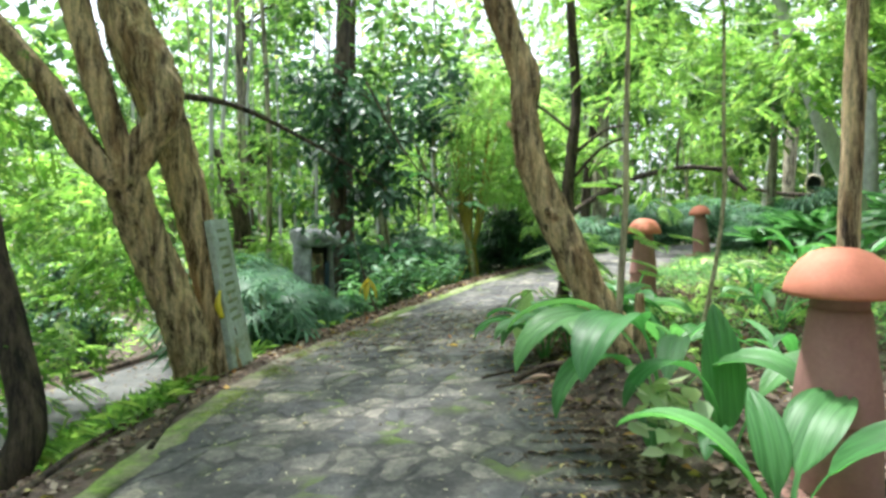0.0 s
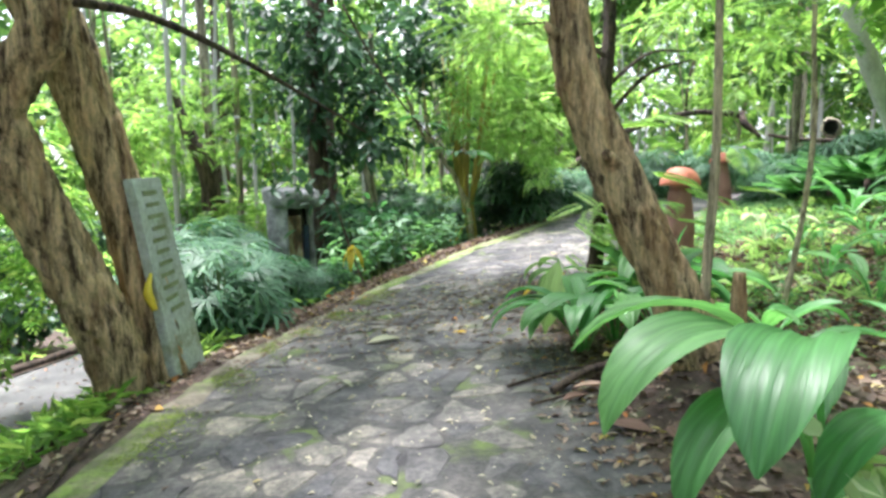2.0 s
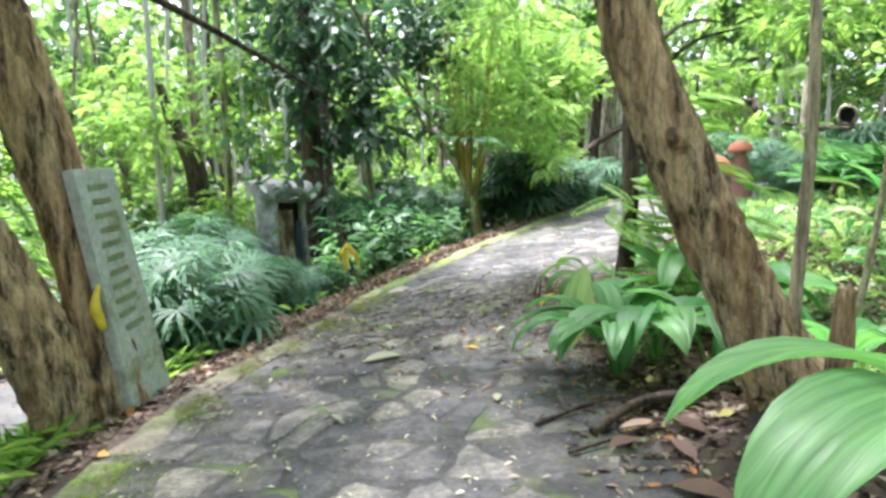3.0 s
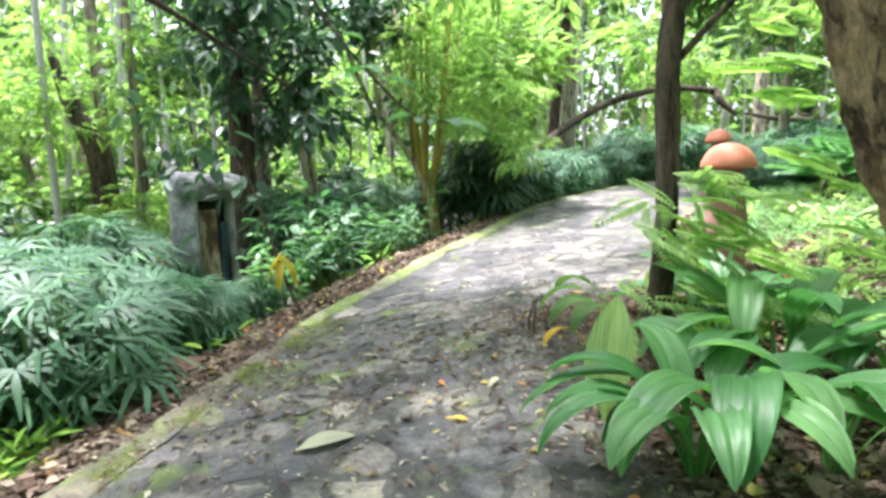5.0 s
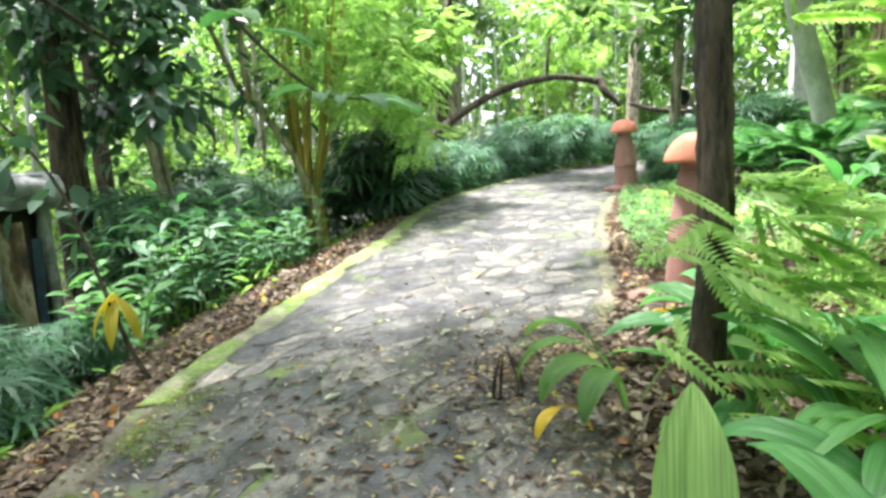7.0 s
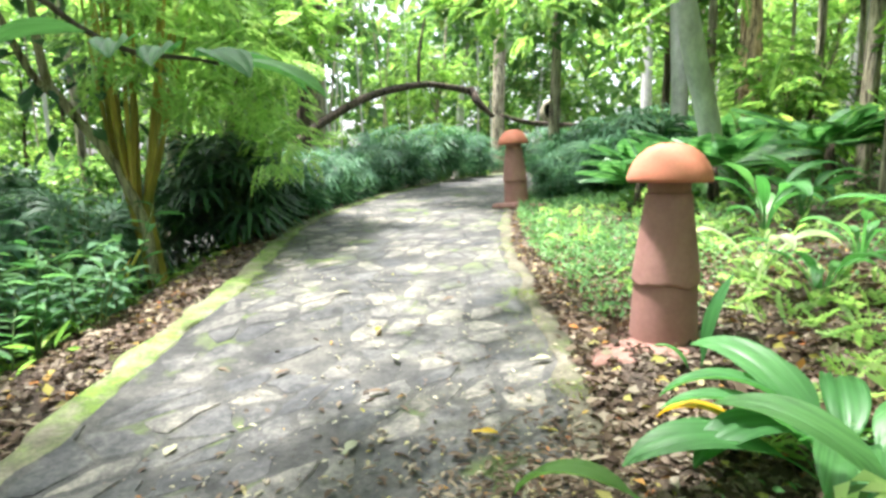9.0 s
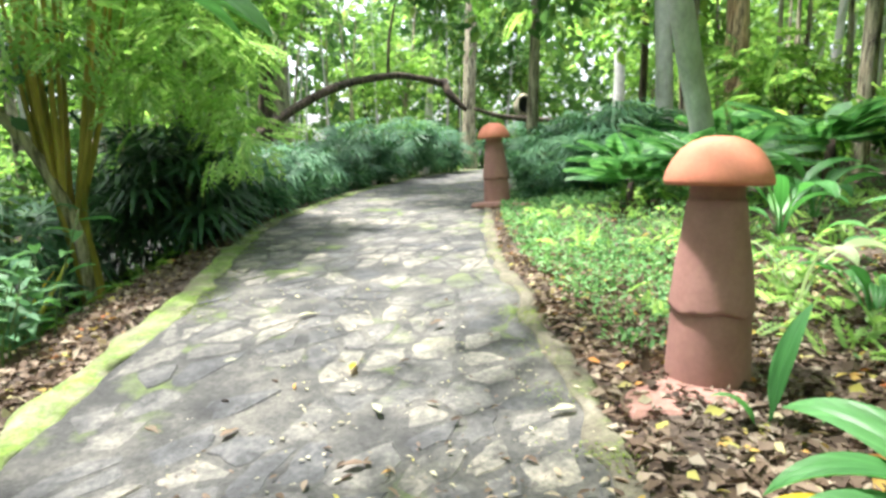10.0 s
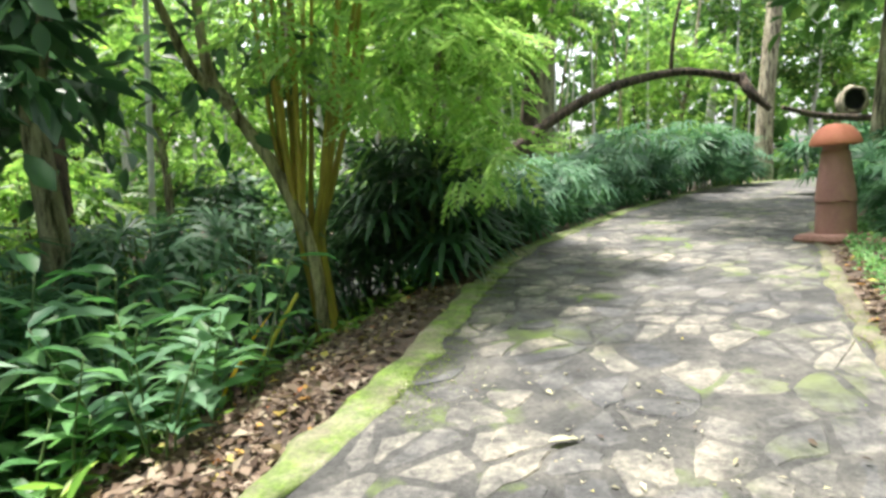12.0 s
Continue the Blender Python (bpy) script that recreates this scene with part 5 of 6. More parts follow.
# ---------------------------------------------------------------- palm fronds on the right bank
def frond_palm(x, y, n, L, label, material, seed, h=0.3):
    r = rng(seed)
    t = thing("fern_palm", (x, y, ground_z(x, y) - 0.03), label, "palm", "feather palms on the bank")
    tmpl = spray_template(24, 0.27, 0.026)
    for k in range(n):
        a = 2 * math.pi * k / n + r.uniform(-0.3, 0.3)
        d = np.array([[math.cos(a), math.sin(a), r.uniform(0.25, 0.9)]])
        leaf_mesh("frond", np.array([[0, 0, h]]), d, np.array([[0.0, 0.0, 1.0]]) + r.normal(size=(1, 3)) * 0.15, L * r.uniform(0.8, 1.15), L * r.uniform(0.7, 1.0), tmpl, material, t)
    v, f = tube([(0, 0, -0.05), (0, 0, h * 0.6), (0, 0, h + 0.05)], [0.09, 0.07, 0.04], 8, 6, 0.2)
    link_mesh("stem", v, f, M_BARK_DARK, t)
    return t


fp = frond_palm(7.6, 12.2, 13, 1.2, "green feather palm with arching fronds on the bank", M_LEAF_CANE, 131, 0.5)
for x, y, s in [(8.0, 13.8, 0.9), (9.4, 11.6, 1.1), (8.4, 8.6, 1.0), (10.4, 13.6, 1.1), (7.0, 13.0, 0.7)]:
    copy_thing(fp, pose(x, y, ground_z(x, y) - 0.03, 0, 0, rp.uniform(0, 360)) @ Matrix.Scale(s, 4))
for k, (x, y) in enumerate([(6.2, 10.6), (7.3, 10.8), (8.6, 12.4), (6.0, 8.9), (4.6, 9.2), (4.9, 8.2), (5.6, 9.4), (3.9, 7.6), (3.6, 6.5)]):
    broad_plant(x, y, "bright green broad-leaved plant on the bank", random_leaves(140 + k, 9, (0.4, 0.7) if k < 4 else (0.3, 0.4), (0.12, 0.2) if k < 4 else (0.08, 0.12)), M_LEAF_BROAD, group="plants on the bank")
broad_plant(2.81, 8.93, "single upright strap leaf beside the bollard", [(-25, 0.5, 0.11, 84, 55, 0.08, 0.2), (150, 0.25, 0.07, 70, -20, 0.05, 0.2)], M_LEAF_BROAD)
broad_plant(4.35, 9.55, "plant with pale silvery drooping leaves", random_leaves(150, 3, (0.3, 0.4), (0.1, 0.14), (70, 88), (-85, -50), (0.4, 0.6)), M_LEAF_PALE)

# ---------------------------------------------------------------- leaves that hang over the path from a near twig
def hanging_twig():
    t = thing("overhanging_branch", (0, 0, 0), "leafy twig with large glossy leaves hanging over the path", "branch")
    v, f = tube([(-1.2, 9.6, 3.6), (-0.6, 9.2, 2.5), (0.0, 8.88, 1.77), (0.36, 8.72, 1.65)], [0.02, 0.014, 0.009, 0.005], 7, 20)
    link_mesh("twig", v, f, M_BARK_DARK, t)
    for k, (p, az, L) in enumerate([((0.36, 8.72, 1.65), -35, 0.3), ((0.34, 8.72, 1.68), 10, 0.3), ((0.24, 8.78, 1.68), -110, 0.2), ((0.12, 8.84, 1.70), -100, 0.2), ((0.3, 8.74, 1.67), -70, 0.25), ((0.05, 8.86, 1.73), -160, 0.25),
                                    ((-0.3, 8.9, 2.11), 160, 0.2), ((-0.35, 8.9, 2.11), -60, 0.3), ((-0.5, 9.0, 2.4), 20, 0.2), ((-0.2, 8.8, 2.01), -10, 0.3)]):
        blade_object((L, 0.11, 0, -50, 0.02, 0.4), t, pose(*p, 0, 0, az), M_LEAF_BROAD)


hanging_twig()


# ---------------------------------------------------------------- stick with yellow leaf, canes, twigs
def yellow_stick():
    x, y = -1.0, 9.62
    t = thing("bent_sapling", (x, y, ground_z(x, y) - 0.03), "dark bent sapling with drooping yellow leaves at the edging", "plant")
    v, f = tube([(0, 0, 0), (-0.14, 0.1, 0.28), (-0.32, 0.3, 0.75), (-0.55, 0.5, 1.35), (-0.95, 0.5, 1.85), (-1.5, 0.4, 2.0)], [0.02, 0.017, 0.014, 0.012, 0.01, 0.006], 7, 24, 0.1)
    link_mesh("stem", v, f, M_BARK_DARK, t)
    for az, z in ((200, 0.62), (330, 0.6), (260, 0.56), (120, 0.6), (20, 0.52)):
        blade_object((0.32, 0.09, -50, -92, 0.02, 0.3), t, pose(-0.2, 0.16, z, 0, 0, az), M_LEAF_OLIVE)
    r = rng(171)
    n = 70
    u = r.uniform(0, 1, n)
    P = np.stack([-0.4 - 1.2 * u + r.normal(size=n) * 0.15, 0.35 + r.normal(size=n) * 0.2, 1.1 + 0.95 * u + r.normal(size=n) * 0.2], 1)
    leaf_mesh("leaves", P, ways(r, n, -0.5), r.normal(size=(n, 3)) * 0.4 + (0, 0, 1), r.uniform(0.12, 0.24, n), r.uniform(0.07, 0.14, n), OVAL, M_LEAF_DARK, t)


yellow_stick()
broad_plant(0.0, 13.3, "thin yellowing leaf blade leaning beside the path", [(40, 0.8, 0.04, 60, 40, 0.1, 0.1)], M_LEAF_YELLOW)
tw = thing("twig_sprouts", (0.88, 8.2, ground_z(0.88, 8.2) - 0.01), "four dark twigs sprouting from the path joints", "twig")
for k, (dx, dy, lean) in enumerate([(-0.05, 0, 0.06), (0.0, 0.02, 0.03), (0.09, -0.02, -0.05), (0.14, 0.03, -0.08)]):
    v, f = tube([(dx, dy, -0.02), (dx + lean * 0.2, dy, 0.12), (dx + lean, dy + 0.02, 0.25)], [0.008, 0.009, 0.003], 6, 8)
    link_mesh("twig", v, f, M_BARK_DARK, tw)
rk = thing("rock", (-1.85, 8.55, ground_z(-1.85, 8.55)), "flat reddish rock half buried beside the path", "rock")
v, f = lathe([(0.16, -0.1), (0.22, 0.0), (0.2, 0.09), (0.12, 0.13), (0.03, 0.14)], 14, 0.6, 5.0)
link_mesh("stone", [(a * 1.2, b * 0.7, c) for a, b, c in v], f, M_FOOT, rk, smooth=False)


# ---------------------------------------------------------------- fallen things on the ground
M_DRY_LEAF = leaf_material("dry_large_leaf", [(0.0, (0.10, 0.065, 0.05)), (0.5, (0.24, 0.155, 0.13)), (1.0, (0.36, 0.26, 0.22))], (1.2, 1.1, 0.9), 0.15, 0.7, 0.2, per="object")
M_PALE_LEAF = leaf_material("fallen_pale_leaf", [(0.0, (0.30, 0.31, 0.24)), (1.0, (0.42, 0.42, 0.32))], (1.2, 1.1, 0.9), 0.15, 0.6, 0.2, per="object")


def fallen_leaf(x, y, az, L, W, label, material, lift=0.012):
    z = ground_z(x, y) + lift
    v, f = blade(L, W, 10, -12, 0.03, 2, 0.15, 10, 6)
    ob = link_mesh("fallen_leaf", v, f, material)
    ob.matrix_basis = pose(x, y, z, 0, 0, az)
    return tagged(ob, label, "leaf", "large fallen leaves")


rl = rng(181)
for x, y in [(0.85, 5.15), (1.0, 5.3), (1.15, 5.05), (0.75, 4.7), (1.2, 5.5), (0.95, 4.85), (1.35, 5.2), (1.1, 4.55), (1.5, 5.4), (1.3, 5.75)]:
    fallen_leaf(x + rl.normal() * 0.05, y, rl.uniform(0, 360), rl.uniform(0.12, 0.26), rl.uniform(0.06, 0.12), "large curled pinkish-brown dead leaf on the soil", M_DRY_LEAF, 0.02)
fallen_leaf(-0.72, 6.72, 20, 0.28, 0.13, "large pale grey-green fallen leaf lying on the path", M_PALE_LEAF)
for x, y in [(-0.3, 8.05), (-0.55, 7.6), (0.35, 7.25), (0.1, 8.7), (0.9, 9.3), (1.6, 10.2), (2.2, 9.6), (0.3, 9.9), (1.1, 11.2), (1.9, 11.6), (-0.7, 5.6), (0.2, 5.9)]:
    fallen_leaf(x, y, rl.uniform(0, 360), rl.uniform(0.08, 0.13), rl.uniform(0.04, 0.06), "small pale fallen leaf on the path", M_PALE_LEAF)
for x, y in [(-0.15, 7.9), (1.35, 9.75), (0.7, 10.6), (2.4, 10.9), (1.0, 10.4)]:
    fallen_leaf(x, y, rl.uniform(0, 360), rl.uniform(0.07, 0.1), rl.uniform(0.04, 0.05), "small orange-brown fallen leaf on the path", M_LITTER)
for x, y in [(0.05, 6.9), (1.45, 9.1), (-0.25, 10.4), (1.75, 10.7)]:
    fallen_leaf(x, y, rl.uniform(0, 360), rl.uniform(0.07, 0.1), rl.uniform(0.04, 0.05), "small yellow fallen leaf on the path", M_LEAF_YELLOW)


def dead_stick(pts, r0, label):
    zs = [(x, y, ground_z(x, y) + h) for x, y, h in pts]
    v, f = tube(zs, [r0, r0 * 0.9, r0 * 0.5], 7, 18, 0.2, 6.0, pts[0][0])
    return tagged(link_mesh("dead_branch", v, f, M_BARK_DARK), label, "branch", "dead sticks on the soil")


dead_stick([(0.62, 5.25, 0.02), (0.95, 5.45, 0.09), (1.4, 5.5, 0.06), (1.7, 5.4, 0.03)], 0.03, "dark curved dead branch lying on the soil")
dead_stick([(0.35, 5.4, 0.015), (0.75, 5.62, 0.03), (1.2, 5.7, 0.03)], 0.012, "thin dead stick lying at the path edge")
dead_stick([(0.45, 5.05, 0.015), (0.8, 5.2, 0.03), (1.05, 5.35, 0.05)], 0.010, "thin dead stick lying at the path edge")
dead_stick([(-1.9, 3.9, 0.01), (-2.15, 5.0, 0.03), (-2.2, 5.7, 0.03)], 0.02, "thin dead stick lying along the path edging")
dead_stick([(-2.3, 3.2, 0.02), (-2.5, 4.2, 0.05), (-2.45, 5.2, 0.05)], 0.025, "grey dead stick lying on the bank")

# long dark pole along the far side of the lower path
pole_line = low_a[66:104:6] + (0, 0, 0.09)
v, f = tube([tuple(p) for p in pole_line], [0.05, 0.055, 0.04], 8, 40, 0.12, 3.0, 2.0)
tagged(link_mesh("ground_log", v, f, M_BARK_DARK), "long dark log lying along the lower path", "log")

# ---------------------------------------------------------------- the wood around
def wood_tree(label, seed, h, r0, bark, leaf, template, size, n, low, spread):
    r = rng(seed)
    t = thing("woodland_tree", (0, 0, -300), label, "tree", "trees of the wood")
    lean = r.normal(size=2) * 0.35
    v, f = tube([(0, 0, -0.3), (lean[0] * 0.2, lean[1] * 0.2, h * 0.3), (lean[0], lean[1], h * 0.65), (lean[0] * 1.4, lean[1] * 1.2, h)], [r0 * 1.2, r0, r0 * 0.75, r0 * 0.25], 9, 16, 0.12, 2.0, seed)
    link_mesh("trunk", v, f, bark, t)
    tips = []
    for k in range(9):
        a, z = r.uniform(0, 6.28), h * r.uniform(low, 0.95)
        d = spread * r.uniform(0.5, 1.0)
        c = np.array((lean[0] * z / h + d * math.cos(a), lean[1] * z / h + d * math.sin(a), z + r.uniform(0.2, 0.9)))
        v, f = tube([(lean[0] * z / h, lean[1] * z / h, z - 0.4), tuple(c * (0.5, 0.5, 1) - (0, 0, 0.3)), tuple(c)], [r0 * 0.35, r0 * 0.22, r0 * 0.08], 6, 7)
        link_mesh("limb", v, f, bark, t)
        tips += [c, c * (0.6, 0.6, 1) + (0, 0, 0.3), c + r.normal(size=3) * 0.7]
    crown("crown", tips, 0.95, n, size, template, leaf, t, seed + 1, aspect=0.55)
    return t


KINDS = [wood_tree("slender woodland tree with bright feathery foliage", 201, 8.5, 0.11, M_BARK_GREY, M_LEAF_BRIGHT, SPRAY, 0.5, 620, 0.2, 1.8),
         wood_tree("woodland tree with mid-green leaves", 203, 10.0, 0.16, M_BARK_DARK, M_LEAF_MID, OVAL, 0.35, 1600, 0.2, 2.0),
         wood_tree("dark-stemmed woodland tree with yellow-green leaves", 205, 9.0, 0.09, M_BARK_DARK, M_LEAF_BRIGHT, OVAL, 0.33, 1700, 0.15, 1.6),
         wood_tree("tall pale-stemmed woodland tree with high leaves", 207, 12.0, 0.14, M_BARK_WHITE, M_LEAF_MID, OVAL, 0.36, 1300, 0.45, 1.9)]


SLIM = [wood_tree("slim pale bare-stemmed woodland tree with a high crown", 209, 12.5, 0.055, M_BARK_WHITE, M_LEAF_BRIGHT, OVAL, 0.3, 110, 0.6, 1.3),
        wood_tree("slim dark bare-stemmed woodland tree with a high crown", 211, 11.5, 0.05, M_BARK_GREY, M_LEAF_BRIGHT, OVAL, 0.3, 110, 0.6, 1.3)]


def shrub(label, seed, h, spread, leaf, template, size, n):
    r = rng(seed)
    t = thing("woodland_shrub", (0, 0, -300), label, "shrub", "shrubs of the wood")
    for k in range(6):
        a, d = r.uniform(0, 6.28), spread * r.uniform(0.2, 0.7)
        v, f = tube([(0, 0, -0.2), (d * 0.4 * math.cos(a), d * 0.4 * math.sin(a), h * 0.45), (d * math.cos(a), d * math.sin(a), h * 0.85)], [0.025, 0.018, 0.006], 6, 6)
        link_mesh("stem", v, f, M_BARK_DARK, t)
    crown("foliage", clumps(r, 12, (-spread * 0.7, spread * 0.7), (-spread * 0.7, spread * 0.7), (h * 0.25, h * 0.9)), spread * 0.45, n, size, template, leaf, t, seed + 1)
    return t


SHRUBS = [shrub("leafy green woodland shrub", 301, 1.5, 0.9, M_LEAF_MID, OVAL, 0.22, 700),
          shrub("bright feathery woodland shrub", 303, 1.9, 1.0, M_LEAF_BRIGHT, SPRAY, 0.4, 290),
          shrub("dark glossy woodland shrub", 305, 1.3, 0.8, M_LEAF_DARK, OVAL, 0.22, 700)]


def place_wood():
    r = rng(401)
    spots = []
    for k in range(4000):
        x, y = r.uniform(-26, 38), r.uniform(-8, 46)
        u, off, z = land(x, y)
        o = off[0]
        if abs(o) < 0.01 or (o < 0 and -o < 2.2) or (o > 0 and 1.4 < o < 4.3) or 0 < o < 1.3:
            continue
        if y < 9 and -o > 0 and -o < 5 or (x - 1) ** 2 + (y - 3) ** 2 < 16:
            continue
        if any((x - a) ** 2 + (y - b) ** 2 < 2.5 ** 2 for a, b in spots):
            continue
        if math.hypot(x + 2.7, y - 12.7) < 2.2 or (3 < x < 7.5 and 5.5 < y < 15.5) or (-1.5 < x < 2.5 and 11 < y < 17):
            continue
        spots.append((x, y))
        if (x < -2.5 or (x < 6 and y > 17)) and r.uniform() < 0.45:
            continue
        t = KINDS[int(r.choice(4, p=(0.36, 0.2, 0.3, 0.14)))]
        s = r.uniform(0.75, 1.25)
        copy_thing(t, pose(x, y, z[0], r.normal() * 2, r.normal() * 2, r.uniform(0, 360)) @ Matrix.Scale(s, 4))
        if len(spots) >= 118:
            break
    low = []
    for k in range(4000):
        x, y = r.uniform(-16, 24), r.uniform(-4, 34)
        u, off, z = land(x, y)
        o = off[0]
        if abs(o) < 0.01 or (o < 0 and -o < 4.5) or (0 < o < 4.2):
            continue
        if any((x - a) ** 2 + (y - b) ** 2 < 1.2 ** 2 for a, b in low) or math.hypot(x + 2.7, y - 12.7) < 1.6 or (3 < x < 9.5 and 5 < y < 15):
            continue
        low.append((x, y))
        copy_thing(SHRUBS[int(r.choice(3, p=(0.4, 0.35, 0.25)))], pose(x, y, z[0], 0, 0, r.uniform(0, 360)) @ Matrix.Scale(r.uniform(0.7, 1.3), 4))
        if len(low) >= 110:
            break
    stems = []
    for k in range(3000):
        x, y = r.uniform(-14, 30), r.uniform(13, 40)
        u, off, z = land(x, y)
        if -4.5 < off[0] < 4.5 or any((x - a) ** 2 + (y - b) ** 2 < 0.9 for a, b in stems):
            continue
        stems.append((x, y))
        copy_thing(SLIM[k % 2], pose(x, y, z[0], r.normal() * 2.5, r.normal() * 2.5, r.uniform(0, 360)) @ Matrix.Scale(r.uniform(0.75, 1.25), 4))
        if len(stems) >= 90:
            break
    for t in KINDS + SHRUBS + SLIM:
        for o in (*t.children_recursive, t):
            bpy.data.objects.remove(o)


place_wood()


def far_wood():
    """The closed wood beyond: clumps of leaves in a broad belt."""
    r = rng(501)
    n = 62000
    a, d = r.uniform(0, 6.28, n), r.uniform(34, 62, n)
    x, y = 5 + d * np.cos(a), 14 + d * np.sin(a)
    z = land(x, y)[2]
    h = 24 * r.uniform(0, 1, n) ** 1.0 * (0.75 + 0.25 * np.sin(a * 9) * np.sin(a * 23 + 1))
    P = np.stack([x, y, z + h], 1)
    ob = leaf_mesh("far_woods", P, ways(r, n, -0.2), r.normal(size=(n, 3)) + (0, 0, 0.6), r.uniform(0.8, 1.4, n), r.uniform(0.5, 0.9, n), DIAMOND, M_LEAF_MID)
    tagged(ob, "distant sunlit green woodland", "woods", kind="stuff")


far_wood()


# ---------------------------------------------------------------- ground cover and litter
def ground_cover():
    r = rng(601)
    n = 170000
    x, y = r.uniform(1.2, 12, n), r.uniform(3.5, 16, n)
    u, off, z = land(x, y)
    o = -off
    patch = np.sin(x * 1.1 + 0.7) * np.sin(y * 0.9) + 0.5 * np.sin(x * 2.7 + y * 1.9)
    mound = 0.5 + 0.5 * np.sin(x * 5.3 + 2 * np.sin(y * 2.1)) * np.sin(y * 4.7 + 2 * np.sin(x * 1.7))
    dense = np.clip((x * 0.5 + y - 10.6) / 1.2, 0.0, 1) * np.clip((6.2 - np.abs(o - 2.2) * 1.0) / 4, 0, 1)
    dense = np.maximum(dense, 0.8 * np.clip(mound * 1.6 - 0.5, 0, 1) * np.clip((y - 4.8) / 1.5, 0, 1) * np.clip((8.8 - y) / 1.0, 0, 1) * np.clip((x - 1.9) / 0.6, 0, 1) * np.clip((5.5 - x) / 1.5, 0, 1))
    dense = dense * np.clip(1.15 - ((x - 3.02) * 0.52 - (y - 9.33) * 0.85 + 0.25) / 0.7, 0.12, 1) ** np.where(y > 8.2, 1, 0)
    keep = (o > 0.02) & (r.uniform(0, 1, n) < np.clip(dense * (0.55 + 0.5 * patch + 0.35 * mound) + 0.05 * (patch > 0.4), 0, 1))
    keep &= (x - 3.02) ** 2 + (y - 9.33) ** 2 > 0.36 ** 2
    x, y, z, mound = x[keep], y[keep], z[keep], mound[keep]
    m = len(x)
    P = np.stack([x, y, z + r.uniform(0.0, 1.0, m) * (0.06 + 0.17 * mound)], 1)
    L = r.uniform(0.025, 0.068, m)
    ob = leaf_mesh("ground_cover", P, ways(r, m, 0.45, 0.6), r.normal(size=(m, 3)) * 0.55 + (0, 0, 1), L, L * r.uniform(0.35, 0.6, m), OVAL, M_GROUND_COVER)
    tagged(ob, "low bright green ground cover on the bank", "ground cover", kind="stuff")
    n = 2600
    x, y = r.uniform(1.8, 9, n), r.uniform(5, 15, n)
    u, off, z = land(x, y)
    keep = (-off > 0.25) & (np.sin(x * 2.3 + 1) * np.sin(y * 1.9) > -0.1) & ((x - 3.02) ** 2 + (y - 9.33) ** 2 > 0.5 ** 2)
    x, y, z = x[keep], y[keep], z[keep]
    m = len(x)
    ob = leaf_mesh("fern_sprigs", np.stack([x, y, z + r.uniform(0.01, 0.08, m)], 1), ways(r, m, 0.7, 0.4), r.normal(size=(m, 3)) * 0.3 + (0, 0, 1), r.uniform(0.12, 0.28, m), r.uniform(0.08, 0.16, m), SPRAY, M_LEAF_FRESH)
    tagged(ob, "small ferny sprigs among the ground cover", "ferns", kind="stuff")


ground_cover()


def weeds_left():
    r = rng(611)
    n = 34000
    x, y = r.uniform(-9, 3, n), r.uniform(2, 22, n)
    x[:8000], y[:8000] = r.uniform(-4.2, -1.8, 8000), r.uniform(2.5, 7.5, 8000)
    u, off, z = land(x, y)
    keep = ((off > 0.35) & (off < 1.9) | (off > 3.6) & (off < 7)) & (r.uniform(0, 1, n) < 0.35 + 0.5 * np.sin(x * 1.7) * np.sin(y * 1.3))
    x, y, z = x[keep], y[keep], z[keep]
    m = len(x)
    P = np.stack([x, y, z + r.uniform(0.0, 0.12, m)], 1)
    ob = leaf_mesh("weeds", P, ways(r, m, 0.5, 0.5), r.normal(size=(m, 3)) * 0.4 + (0, 0, 1), r.uniform(0.1, 0.26, m), r.uniform(0.02, 0.05, m), OVAL, M_LEAF_BRIGHT)
    tagged(ob, "narrow-leaved weeds on the bank below the path", "weeds", kind="stuff")


weeds_left()


def moss_tufts():
    r = rng(631)
    n = 60000
    i = r.integers(36, PATH_N - 50, n)
    side = r.uniform(0, 1, n) < 0.74
    d = np.abs(r.normal(size=n)) * 0.17
    p = np.where(side[:, None], PL[i] + acr[i] * (0.14 + d)[:, None], PR[i] - acr[i] * (0.04 + d * 0.8)[:, None])
    p[:, :2] += r.normal(size=(n, 2)) * 0.04
    spots = np.sin(p[:, 0] * 4.1 + 1.3 * np.sin(p[:, 1] * 2.3)) * np.sin(p[:, 1] * 3.3 + 0.8) + 0.6 * np.sin(p[:, 0] * 9.0 + p[:, 1] * 7.0)
    far_on = np.clip((p[:, 1] - 8.6) / 1.2, 0, 1) + np.clip((5.4 - p[:, 1]) / 0.6, 0, 1)
    p = p[spots + r.normal(size=n) * 0.25 > np.where(side, 0.3 - 0.55 * far_on, 0.5)]
    n = len(p)
    z = land(p[:, 0], p[:, 1])[2]
    L = r.uniform(0.006, 0.016, n)
    ob = leaf_mesh("moss", np.stack([p[:, 0], p[:, 1], z + r.uniform(0.002, 0.008, n)], 1), ways(r, n, 0.15, 0.3), r.normal(size=(n, 3)) * 0.3 + (0, 0, 1), L, L * r.uniform(0.5, 0.9, n), DIAMOND, M_MOSS)
    tagged(ob, "yellow-green moss cushions along the path's edges", "moss", kind="stuff")


moss_tufts()


